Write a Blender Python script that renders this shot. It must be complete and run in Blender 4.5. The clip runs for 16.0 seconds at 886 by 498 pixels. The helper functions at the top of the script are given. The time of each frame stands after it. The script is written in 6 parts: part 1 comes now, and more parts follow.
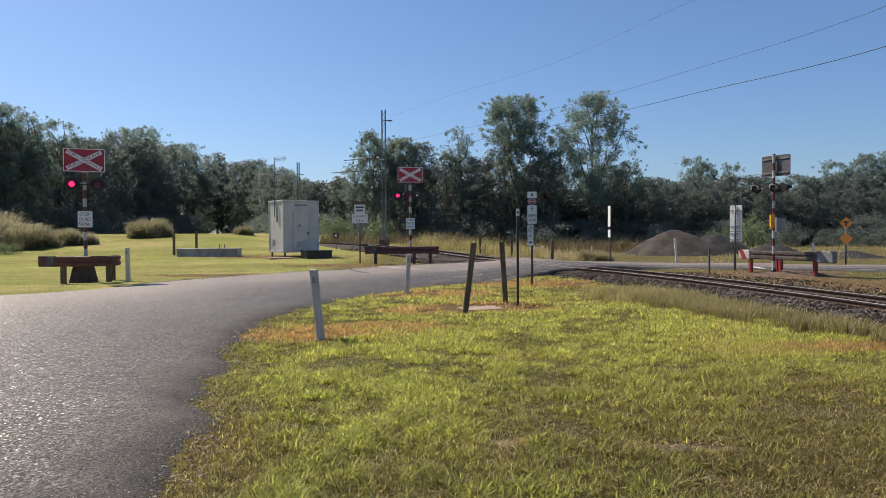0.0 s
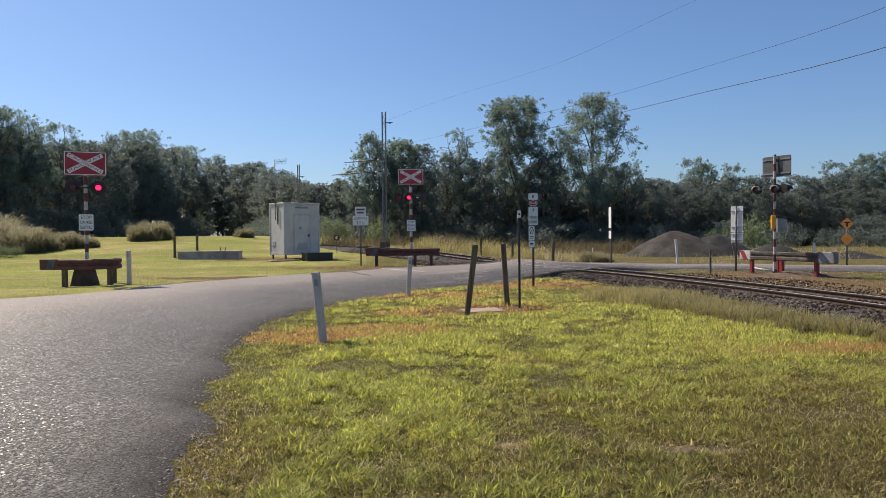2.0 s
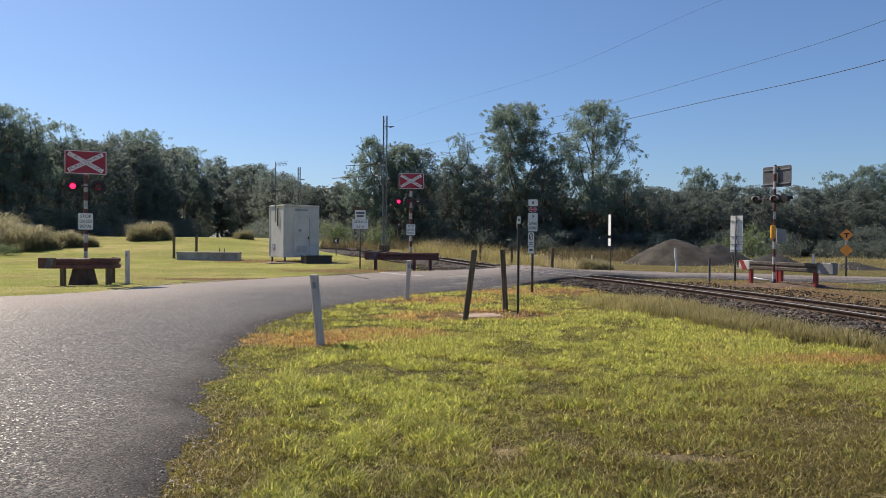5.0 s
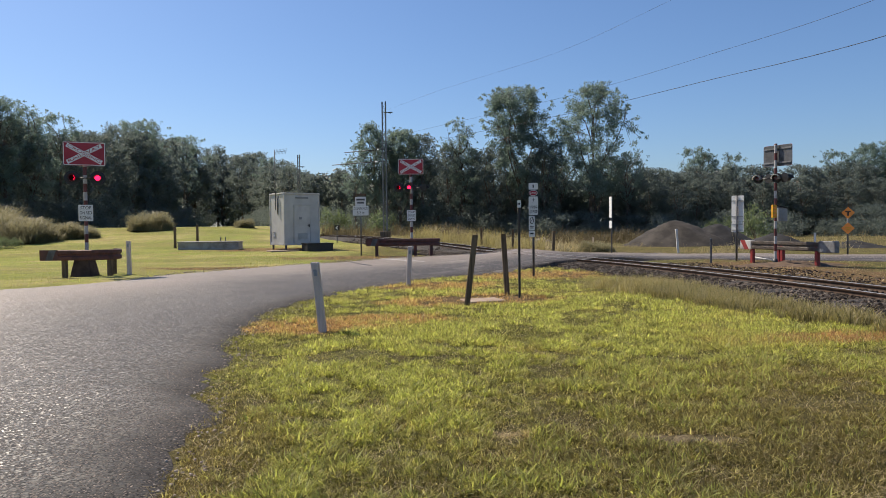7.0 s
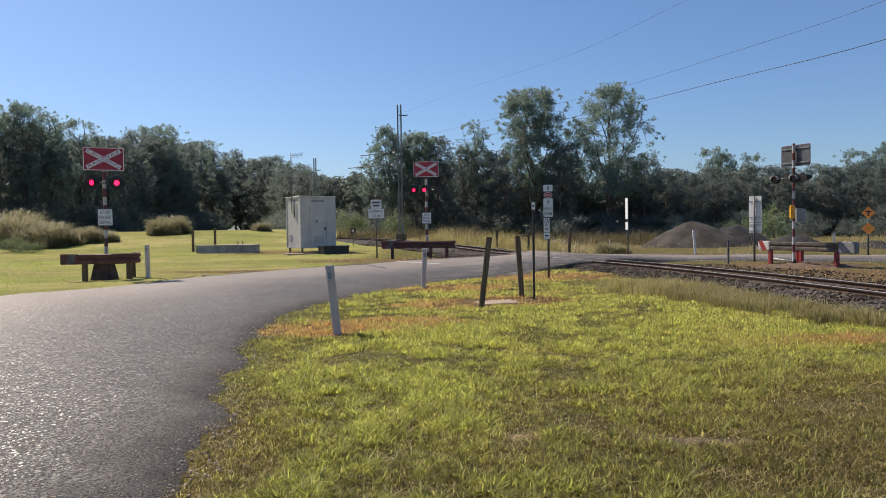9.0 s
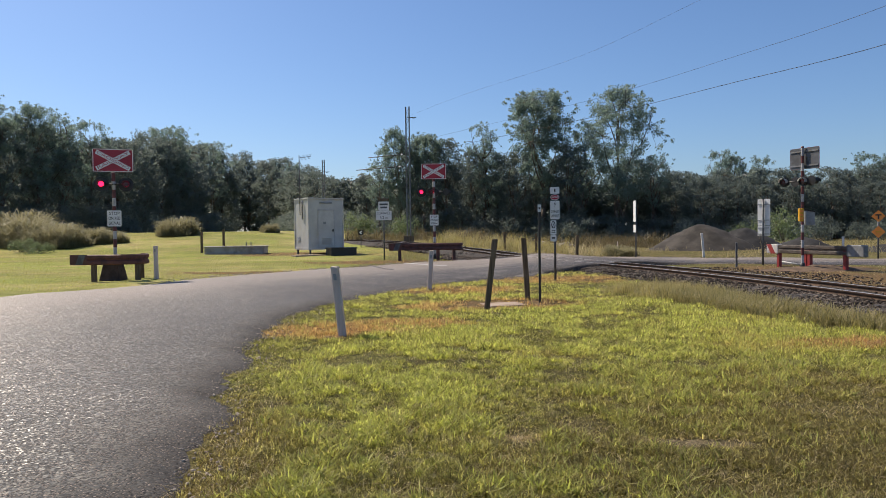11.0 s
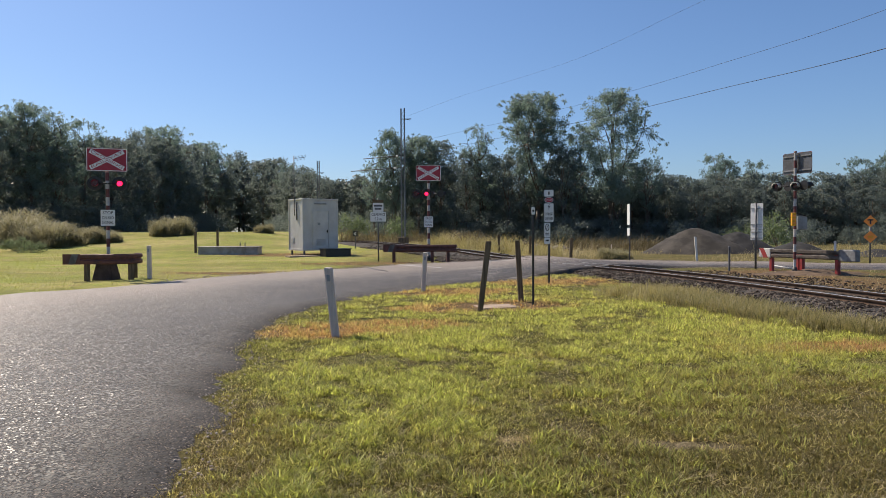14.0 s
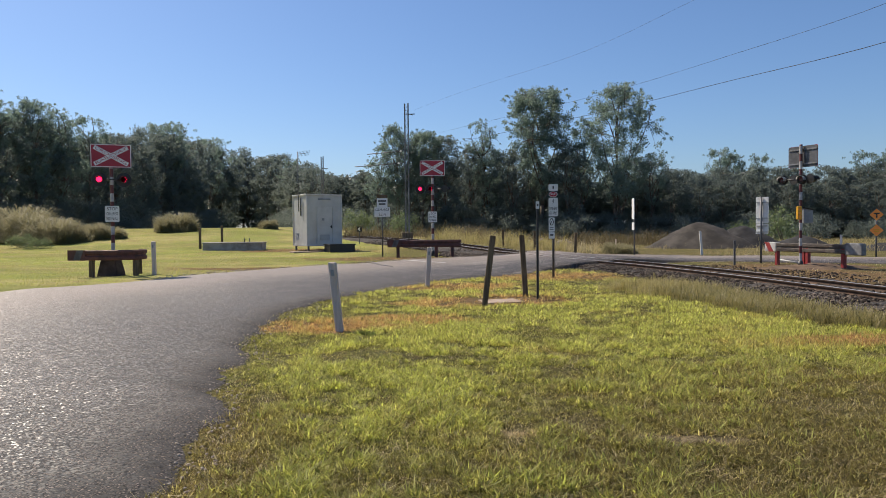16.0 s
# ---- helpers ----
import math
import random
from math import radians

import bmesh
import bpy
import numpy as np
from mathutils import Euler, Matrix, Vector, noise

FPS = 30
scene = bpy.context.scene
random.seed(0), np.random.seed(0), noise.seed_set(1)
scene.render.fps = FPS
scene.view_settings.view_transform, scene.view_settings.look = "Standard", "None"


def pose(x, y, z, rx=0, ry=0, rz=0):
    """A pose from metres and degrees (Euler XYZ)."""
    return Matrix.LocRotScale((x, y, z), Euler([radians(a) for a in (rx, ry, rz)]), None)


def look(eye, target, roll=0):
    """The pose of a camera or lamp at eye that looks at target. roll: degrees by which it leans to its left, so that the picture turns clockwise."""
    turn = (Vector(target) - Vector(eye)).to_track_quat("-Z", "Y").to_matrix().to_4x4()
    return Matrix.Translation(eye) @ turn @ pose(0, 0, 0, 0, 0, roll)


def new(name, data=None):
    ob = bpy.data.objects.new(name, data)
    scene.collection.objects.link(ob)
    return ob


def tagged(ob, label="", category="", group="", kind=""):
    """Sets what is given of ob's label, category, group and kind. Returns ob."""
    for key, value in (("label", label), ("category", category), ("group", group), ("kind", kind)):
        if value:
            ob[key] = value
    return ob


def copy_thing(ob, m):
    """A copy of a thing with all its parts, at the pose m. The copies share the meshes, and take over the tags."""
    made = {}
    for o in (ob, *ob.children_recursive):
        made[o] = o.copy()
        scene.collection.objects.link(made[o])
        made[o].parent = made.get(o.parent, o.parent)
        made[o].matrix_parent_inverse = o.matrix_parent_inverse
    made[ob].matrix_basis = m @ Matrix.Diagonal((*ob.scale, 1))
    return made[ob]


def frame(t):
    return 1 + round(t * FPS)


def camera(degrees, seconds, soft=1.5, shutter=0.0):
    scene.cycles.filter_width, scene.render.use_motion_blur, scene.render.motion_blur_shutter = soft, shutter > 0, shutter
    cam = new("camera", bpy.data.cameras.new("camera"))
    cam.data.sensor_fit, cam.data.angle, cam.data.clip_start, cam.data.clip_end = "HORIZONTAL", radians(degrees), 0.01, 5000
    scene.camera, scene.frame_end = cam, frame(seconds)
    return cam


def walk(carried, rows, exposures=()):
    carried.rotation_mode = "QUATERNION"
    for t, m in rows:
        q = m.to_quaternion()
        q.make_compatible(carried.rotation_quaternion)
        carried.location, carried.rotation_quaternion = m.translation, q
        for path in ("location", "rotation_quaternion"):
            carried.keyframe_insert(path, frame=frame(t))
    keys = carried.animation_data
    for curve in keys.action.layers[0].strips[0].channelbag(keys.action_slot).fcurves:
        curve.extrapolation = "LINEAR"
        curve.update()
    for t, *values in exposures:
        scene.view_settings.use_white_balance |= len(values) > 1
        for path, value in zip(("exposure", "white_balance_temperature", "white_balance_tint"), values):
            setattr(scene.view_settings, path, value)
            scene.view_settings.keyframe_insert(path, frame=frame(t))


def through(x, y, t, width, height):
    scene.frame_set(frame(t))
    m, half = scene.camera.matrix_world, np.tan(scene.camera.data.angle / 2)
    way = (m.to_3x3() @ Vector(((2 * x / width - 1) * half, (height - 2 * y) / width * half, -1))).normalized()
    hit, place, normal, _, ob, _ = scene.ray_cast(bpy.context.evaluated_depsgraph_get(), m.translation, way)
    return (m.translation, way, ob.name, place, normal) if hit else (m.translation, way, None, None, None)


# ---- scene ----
cam = camera(64.0, 16.0, 0.9)
PATH = [
    (0, (0.235, -0.752, 1.591), (0.177, 1.247, 1.55), -0.3),
    (0.5, (0.223, -0.749, 1.585), (0.165, 1.25, 1.541), -0.5),
    (1, (0.217, -0.749, 1.588), (0.158, 1.25, 1.543), -0.6),
    (1.5, (0.216, -0.75, 1.59), (0.158, 1.249, 1.548), -0.7),
    (2, (0.21, -0.751, 1.596), (0.151, 1.248, 1.56), -0.5),
    (2.5, (0.206, -0.75, 1.591), (0.147, 1.248, 1.558), -0.2),
    (3, (0.198, -0.737, 1.591), (0.144, 1.262, 1.544), 0.7),
    (3.5, (0.209, -0.746, 1.593), (0.146, 1.253, 1.551), 0.5),
    (4, (0.213, -0.735, 1.589), (0.147, 1.264, 1.568), 0.7),
    (6.5, (0.22, -0.739, 1.597), (0.172, 1.26, 1.553), -0.3),
    (7, (0.226, -0.723, 1.592), (0.165, 1.275, 1.528), -0.6),
    (7.5, (0.233, -0.741, 1.593), (0.161, 1.257, 1.523), -0.9),
    (8, (0.239, -0.749, 1.592), (0.156, 1.248, 1.529), -1.1),
    (8.5, (0.26, -0.756, 1.6), (0.166, 1.241, 1.54), -1.2),
    (9, (0.272, -0.762, 1.597), (0.165, 1.234, 1.54), -0.9),
    (11.5, (0.34, -0.797, 1.593), (0.206, 1.198, 1.547), -0.7),
    (12, (0.349, -0.809, 1.59), (0.211, 1.186, 1.549), -0.6),
    (12.5, (0.351, -0.81, 1.595), (0.218, 1.185, 1.539), -0.3),
    (13, (0.352, -0.799, 1.594), (0.226, 1.196, 1.532), -0.4),
    (13.5, (0.351, -0.798, 1.593), (0.234, 1.198, 1.534), -0.2),
    (14, (0.343, -0.809, 1.596), (0.228, 1.188, 1.55), -0.3),
    (14.5, (0.345, -0.8, 1.588), (0.226, 1.196, 1.548), -0.8),
    (15, (0.337, -0.785, 1.589), (0.216, 1.21, 1.53), -1.1),
    (15.5, (0.336, -0.784, 1.584), (0.214, 1.21, 1.509), -1.1),
    (16, (0.343, -0.777, 1.581), (0.216, 1.219, 1.522), -0.5),
]
walk(cam, [(t, look(eye, target, roll)) for t, eye, target, roll in PATH], [(0.0, 0.38, 6250, 12), (16.0, 0.38, 6250, 12)])

# ---- world and light ----
SUN_AZ, SUN_EL = radians(-54), radians(49)        # azimuth from +y, clockwise
world = bpy.data.worlds.new("world")
scene.world = world
world.use_nodes = True
wn = world.node_tree.nodes
sky = wn.new("ShaderNodeTexSky")
sky.sky_type, sky.sun_disc = 'NISHITA', False
sky.sun_elevation, sky.sun_rotation = SUN_EL, SUN_AZ
sky.air_density, sky.dust_density, sky.ozone_density = 1.0, 0.8, 7.5
world.node_tree.links.new(sky.outputs[0], wn["Background"].inputs[0])
wn["Background"].inputs[1].default_value = 0.088
sun = new("sun", bpy.data.lights.new("sun", 'SUN'))
sun.data.energy, sun.data.angle, sun.data.color = 5.0, radians(0.6), (1.0, 0.87, 0.68)
sun_dir = Vector((math.sin(SUN_AZ) * math.cos(SUN_EL), math.cos(SUN_AZ) * math.cos(SUN_EL), math.sin(SUN_EL)))
sun.matrix_world = look(sun_dir * 50, (0, 0, 0))

# ---- the plan: heights and lines ----
TRACK = [(9.75, -40), (9.6, -12), (9.3, 4), (8.95, 9), (8.5, 13.2), (7.95, 16.6), (7.15, 20.6), (5.75, 25.8),
         (3.45, 32), (-0.5, 40), (-4.5, 48), (-8.6, 55), (-17, 68), (-26, 84), (-37.5, 110), (-50, 140), (-64, 175)]


def smooth(a, b, v):
    u = np.clip((np.asarray(v, float) - a) / (b - a), 0, 1)
    return u * u * (3 - 2 * u)


def spline(points, n):
    """Evenly spaced points along a Catmull-Rom curve."""
    p = np.array(points, float)
    p = np.vstack([2 * p[0] - p[1], p, 2 * p[-1] - p[-2]])
    out = []
    for i in range(1, len(p) - 2):
        for u in np.linspace(0, 1, 24, endpoint=False):
            a, b, c, d = p[i - 1:i + 3]
            out.append(0.5 * (2 * b + (c - a) * u + (2 * a - 5 * b + 4 * c - d) * u * u + (3 * b - a - 3 * c + d) * u ** 3))
    out = np.array(out + [p[-2]])
    s = np.r_[0, np.cumsum(np.linalg.norm(np.diff(out, axis=0), axis=1))]
    return np.stack([np.interp(np.linspace(0, s[-1], n), s, out[:, k]) for k in range(out.shape[1])], 1)


LINE = spline(TRACK, 700)
HEAD = np.gradient(LINE, axis=0)
HEAD /= np.linalg.norm(HEAD, axis=1)[:, None]
RIGHT = np.stack([HEAD[:, 1], -HEAD[:, 0]], 1)


def rail_z(y):
    return np.interp(y, [-40, 30, 36, 40, 47, 55, 70, 140], [0.25, 0.25, 0.36, 0.53, 0.75, 0.92, 1.1, 1.3])


def off_track(x, y):
    """Signed distance to the track's middle (right of it is positive) and the rail's height there."""
    x, y = np.atleast_1d(np.asarray(x, float)), np.atleast_1d(np.asarray(y, float))
    d, z = np.empty(x.shape), np.empty(x.shape)
    for i in range(0, len(x), 4000):
        q = np.stack([x[i:i + 4000], y[i:i + 4000]], 1)
        k = ((q[:, None] - LINE[None, ::2]) ** 2).sum(-1).argmin(1) * 2
        d[i:i + 4000] = ((q - LINE[k]) * RIGHT[k]).sum(1)
        z[i:i + 4000] = rail_z(LINE[k][:, 1])
    return d, z


NOISE_GRID = np.random.default_rng(123).random((256, 256))


def fbm(x, y, per_metre, octaves=3, shift=0):
    """0 to 1: smooth uneven noise over the ground, in several octaves."""
    x, y = np.asarray(x, float) * per_metre + 31.7 * shift, np.asarray(y, float) * per_metre + 17.3 * shift
    total, weight, amp = 0.0, 0.0, 1.0
    for k in range(octaves):
        i, j = np.floor(x).astype(int), np.floor(y).astype(int)
        u, v = x - i, y - j
        u, v = u * u * (3 - 2 * u), v * v * (3 - 2 * v)
        g = NOISE_GRID
        a = g[i % 256, j % 256] * (1 - u) + g[(i + 1) % 256, j % 256] * u
        b = g[i % 256, (j + 1) % 256] * (1 - u) + g[(i + 1) % 256, (j + 1) % 256] * u
        total, weight = total + amp * (a * (1 - v) + b * v), weight + amp
        x, y, amp = x * 2.03 + 5.1, y * 2.03 + 9.7, amp * 0.55
    return total / weight


def land(x, y):
    """Height of the land without track and road."""
    x, y = np.asarray(x, float), np.asarray(y, float)
    rise = np.interp(y, [16, 22, 30, 40, 48, 56, 70], [0, 0.07, 0.16, 0.3, 0.48, 0.68, 0.8]) * (1 - smooth(-6, 9, x))
    crest = 1.0 * smooth(42, 64, y) * (1 - smooth(-21, -9, x))
    near = 0.03 * np.sin(x * 0.9 + 1) * np.cos(y * 0.7) * smooth(2, 8, y)
    return rise + crest + near * (1 - smooth(30, 60, y))


def ground_z(x, y):
    shape = np.shape(x)
    x, y = np.ravel(np.asarray(x, float)), np.ravel(np.asarray(y, float))
    g = land(x, y)
    d, rz = off_track(x, y)
    bed = np.maximum(rz - 0.34, g)
    w = 1 - smooth(1.5, 3.4, np.abs(d))
    return (g * (1 - w) + bed * w).reshape(shape)


def gz(x, y):
    return float(ground_z(np.array([x]), np.array([y]))[0])


# ---- building helpers ----
def part(name, bm, material, parent, label="", kind=""):
    me = bpy.data.meshes.new(name)
    bm.to_mesh(me)
    bm.free()
    for m in material if isinstance(material, (list, tuple)) else [material]:
        me.materials.append(m)
    ob = new(name, me)
    ob.parent = parent
    return tagged(ob, label, kind=kind)


def thing(name, x, y, label, category, group="", rz=0.0, z=None):
    e = new(name)
    e.empty_display_size = 0.2
    e.matrix_world = pose(x, y, gz(x, y) if z is None else z, 0, 0, rz)
    return tagged(e, label, category, group)


def box(bm, sx, sy, sz, m=None, bevel=0.0, mi=0):
    """A box of that size about its middle, with rounded edges."""
    r = bmesh.ops.create_cube(bm, size=1, matrix=(m or Matrix()) @ Matrix.Diagonal((sx, sy, sz, 1)))
    fs = list({f for v in r["verts"] for f in v.link_faces})
    for f in fs:
        f.material_index = mi
    if bevel:
        es = list({e for v in r["verts"] for e in v.link_edges})
        out = bmesh.ops.bevel(bm, geom=es, offset=bevel, segments=2, affect='EDGES', profile=0.5)
        for f in out["faces"]:
            f.material_index = mi
    return bm


def rod(bm, a, b, r, r2=None, seg=12, mi=0):
    """A round bar from a to b."""
    a, b = Vector(a), Vector(b)
    m = Matrix.Translation((a + b) / 2) @ (b - a).to_track_quat("Z", "Y").to_matrix().to_4x4()
    g = bmesh.ops.create_cone(bm, cap_ends=True, segments=seg, radius1=r, radius2=r if r2 is None else r2, depth=(b - a).length, matrix=m)
    for f in {f for v in g["verts"] for f in v.link_faces}:
        f.smooth, f.material_index = len(f.verts) == 4, mi
    return bm


def plate(bm, w, h, t, m=None, r=0.05, mi=0, seg=5):
    """An upright sheet with rounded corners: width along x, height along z, thickness along y."""
    pts = []
    for cx, cz, a0 in ((w / 2 - r, h / 2 - r, 0), (-w / 2 + r, h / 2 - r, 90), (-w / 2 + r, -h / 2 + r, 180), (w / 2 - r, -h / 2 + r, 270)):
        for k in range(seg + 1):
            a = radians(a0 + 90 * k / seg)
            pts.append((cx + r * math.cos(a), cz + r * math.sin(a)))
    return prism(bm, pts, t, m, mi)


def prism(bm, pts, t, m=None, mi=0):
    """The outline pts (x, z) as a slab of thickness t along y."""
    m = m or Matrix()
    f = [bm.verts.new(m @ Vector((x, -t / 2, z))) for x, z in pts]
    b = [bm.verts.new(m @ Vector((x, t / 2, z))) for x, z in pts]
    n = len(pts)
    faces = [bm.faces.new(f), bm.faces.new(b[::-1])]
    faces += [bm.faces.new((f[(k + 1) % n], f[k], b[k], b[(k + 1) % n])) for k in range(n)]
    for q in faces:
        q.material_index = mi
    bmesh.ops.recalc_face_normals(bm, faces=faces)
    return bm


def lettering(name, text, size, material, parent, m, width=None, label=""):
    """Raised words in the built-in font, centred, readable from -y."""
    cu = bpy.data.curves.new(name, 'FONT')
    cu.body, cu.size, cu.align_x, cu.align_y, cu.extrude = text, size, 'CENTER', 'CENTER', 0.0015
    tmp = new("tmp", cu)
    bpy.context.view_layer.update()
    me = bpy.data.meshes.new_from_object(tmp.evaluated_get(bpy.context.evaluated_depsgraph_get()))
    bpy.data.objects.remove(tmp)
    if width:
        xs = [v.co.x for v in me.vertices]
        k = width / (max(xs) - min(xs))
        me.transform(Matrix.Diagonal((k, 1, 1, 1)))
    me.transform(pose(0, 0, 0, 90, 0, 0))
    me.materials.append(material)
    ob = new(name, me)
    ob.parent = parent
    ob.matrix_basis = m
    return tagged(ob, label)


def mesh_np(name, verts, faces, material, smooth_shade=False):
    """A mesh object from arrays of points and of equal-sided faces."""
    me = bpy.data.meshes.new(name)
    n, k = faces.shape
    me.vertices.add(len(verts))
    me.vertices.foreach_set("co", np.asarray(verts, np.float32).ravel())
    me.loops.add(n * k)
    me.loops.foreach_set("vertex_index", np.asarray(faces, np.int32).ravel())
    me.polygons.add(n)
    me.polygons.foreach_set("loop_start", np.arange(0, n * k, k, dtype=np.int32))
    me.polygons.foreach_set("loop_total", np.full(n, k, np.int32))
    if smooth_shade:
        me.polygons.foreach_set("use_smooth", np.ones(n, bool))
    me.update(calc_edges=True)
    me.validate()
    me.materials.append(material)
    return new(name, me)


def strip(name, rows, material, smooth_shade=True):
    """A sheet from rows of points, each row as long as the others."""
    rows = np.asarray(rows, float)
    a, b = rows.shape[:2]
    i = np.arange(a * b).reshape(a, b)
    f = np.stack([i[:-1, :-1], i[:-1, 1:], i[1:, 1:], i[1:, :-1]], -1).reshape(-1, 4)
    return mesh_np(name, rows.reshape(-1, 3), f, material, smooth_shade)


# ---- materials ----
class Nodes:
    """Short forms for building a node tree."""

    def __init__(self, name):
        self.mat = bpy.data.materials.new(name)
        self.mat.use_nodes = True
        self.t = self.mat.node_tree
        self.b = self.t.nodes["Principled BSDF"]
        self.geo = self.t.nodes.new("ShaderNodeNewGeometry")
        self.info = self.t.nodes.new("ShaderNodeObjectInfo")
        self.tex = self.t.nodes.new("ShaderNodeTexCoord")

    def put(self, a, b):
        if hasattr(a, "is_linked"):
            self.t.links.new(a, b)
        elif isinstance(a, (tuple, list)):
            b.default_value = (*a, 1.0) if len(a) == 3 and len(b.default_value) == 4 else a
        else:
            b.default_value = a

    def noise(self, scale, detail=4.0, rough=0.6, where=None, stretch=None):
        n = self.t.nodes.new("ShaderNodeTexNoise")
        n.inputs["Scale"].default_value, n.inputs["Detail"].default_value, n.inputs["Roughness"].default_value = scale, detail, rough
        src = where or self.geo.outputs["Position"]
        if stretch:
            v = self.t.nodes.new("ShaderNodeVectorMath")
            v.operation = 'MULTIPLY'
            self.put(src, v.inputs[0])
            v.inputs[1].default_value = stretch
            src = v.outputs[0]
        self.put(src, n.inputs["Vector"])
        return n.outputs["Fac"]

    def cells(self, scale, feature='F1', out="Distance", where=None):
        n = self.t.nodes.new("ShaderNodeTexVoronoi")
        n.feature = feature
        n.inputs["Scale"].default_value = scale
        self.put(where or self.geo.outputs["Position"], n.inputs["Vector"])
        return n.outputs[out]

    def ramp(self, v, lo, hi, a=0.0, b=1.0):
        n = self.t.nodes.new("ShaderNodeMapRange")
        n.interpolation_type = 'SMOOTHSTEP'
        self.put(v, n.inputs["Value"])
        for k, q in (("From Min", lo), ("From Max", hi), ("To Min", a), ("To Max", b)):
            self.put(q, n.inputs[k])
        return n.outputs["Result"]

    def math(self, op, a, b=0.0):
        n = self.t.nodes.new("ShaderNodeMath")
        n.operation = op
        self.put(a, n.inputs[0])
        self.put(b, n.inputs[1])
        return n.outputs[0]

    def mix(self, fac, a, b, how='MIX'):
        n = self.t.nodes.new("ShaderNodeMix")
        n.data_type, n.blend_type = 'RGBA', how
        self.put(fac, n.inputs[0])
        self.put(a, n.inputs[6])
        self.put(b, n.inputs[7])
        return n.outputs[2]

    def bump(self, v, strength, distance):
        n = self.t.nodes.new("ShaderNodeBump")
        self.put(v, n.inputs["Height"])
        n.inputs["Strength"].default_value, n.inputs["Distance"].default_value = strength, distance
        self.t.links.new(n.outputs[0], self.b.inputs["Normal"])

    def spot(self, cx, cy, rx, ry, wob, soft=0.35):
        """1 inside an uneven patch of the ground about (cx, cy)."""
        v = self.t.nodes.new("ShaderNodeVectorMath")
        v.operation = 'SUBTRACT'
        self.put(self.geo.outputs["Position"], v.inputs[0])
        v.inputs[1].default_value = (cx, cy, 0)
        w = self.t.nodes.new("ShaderNodeVectorMath")
        w.operation = 'MULTIPLY'
        self.put(v.outputs[0], w.inputs[0])
        w.inputs[1].default_value = (1 / rx, 1 / ry, 0)
        ln = self.t.nodes.new("ShaderNodeVectorMath")
        ln.operation = 'LENGTH'
        self.put(w.outputs[0], ln.inputs[0])
        d = self.math('ADD', ln.outputs["Value"], wob)
        return self.ramp(d, 1.0 - soft, 1.0 + soft, 1.0, 0.0)

    def done(self, color, rough=0.7, metal=0.0, spec=None):
        self.put(color, self.b.inputs["Base Color"])
        self.put(rough, self.b.inputs["Roughness"])
        self.put(metal, self.b.inputs["Metallic"])
        if spec is not None:
            self.b.inputs["Specular IOR Level"].default_value = spec
        return self.mat


def worn(name, a, b, scale=6.0, rough=0.6, metal=0.0, bump=0.1, dirt=None, where="Object", stretch=None, fine=60.0):
    """Paint, metal, wood or stone: two tones at two scales, with a stain colour and fine relief."""
    n = Nodes(name)
    w = n.tex.outputs[where]
    big, small = n.noise(scale, 5, 0.6, w, stretch), n.noise(fine, 3, 0.6, w, stretch)
    c = n.mix(n.ramp(big, 0.35, 0.65), a, b)
    if dirt:
        c = n.mix(n.ramp(n.noise(scale * 0.45, 6, 0.7, w), 0.52, 0.72, 0.0, 0.8), c, dirt)
    c = n.mix(n.ramp(small, 0.3, 0.7, 0.0, 0.25), c, (0.5 * a[0], 0.5 * a[1], 0.5 * a[2]))
    c = n.mix(n.ramp(n.info.outputs["Random"], 0, 1, 0.0, 0.22), c, (0.6 * b[0], 0.6 * b[1], 0.6 * b[2]))
    n.bump(n.math('ADD', small, big), bump, 0.01)
    return n.done(c, n.ramp(big, 0.3, 0.7, rough - 0.1, min(1, rough + 0.1)), metal)


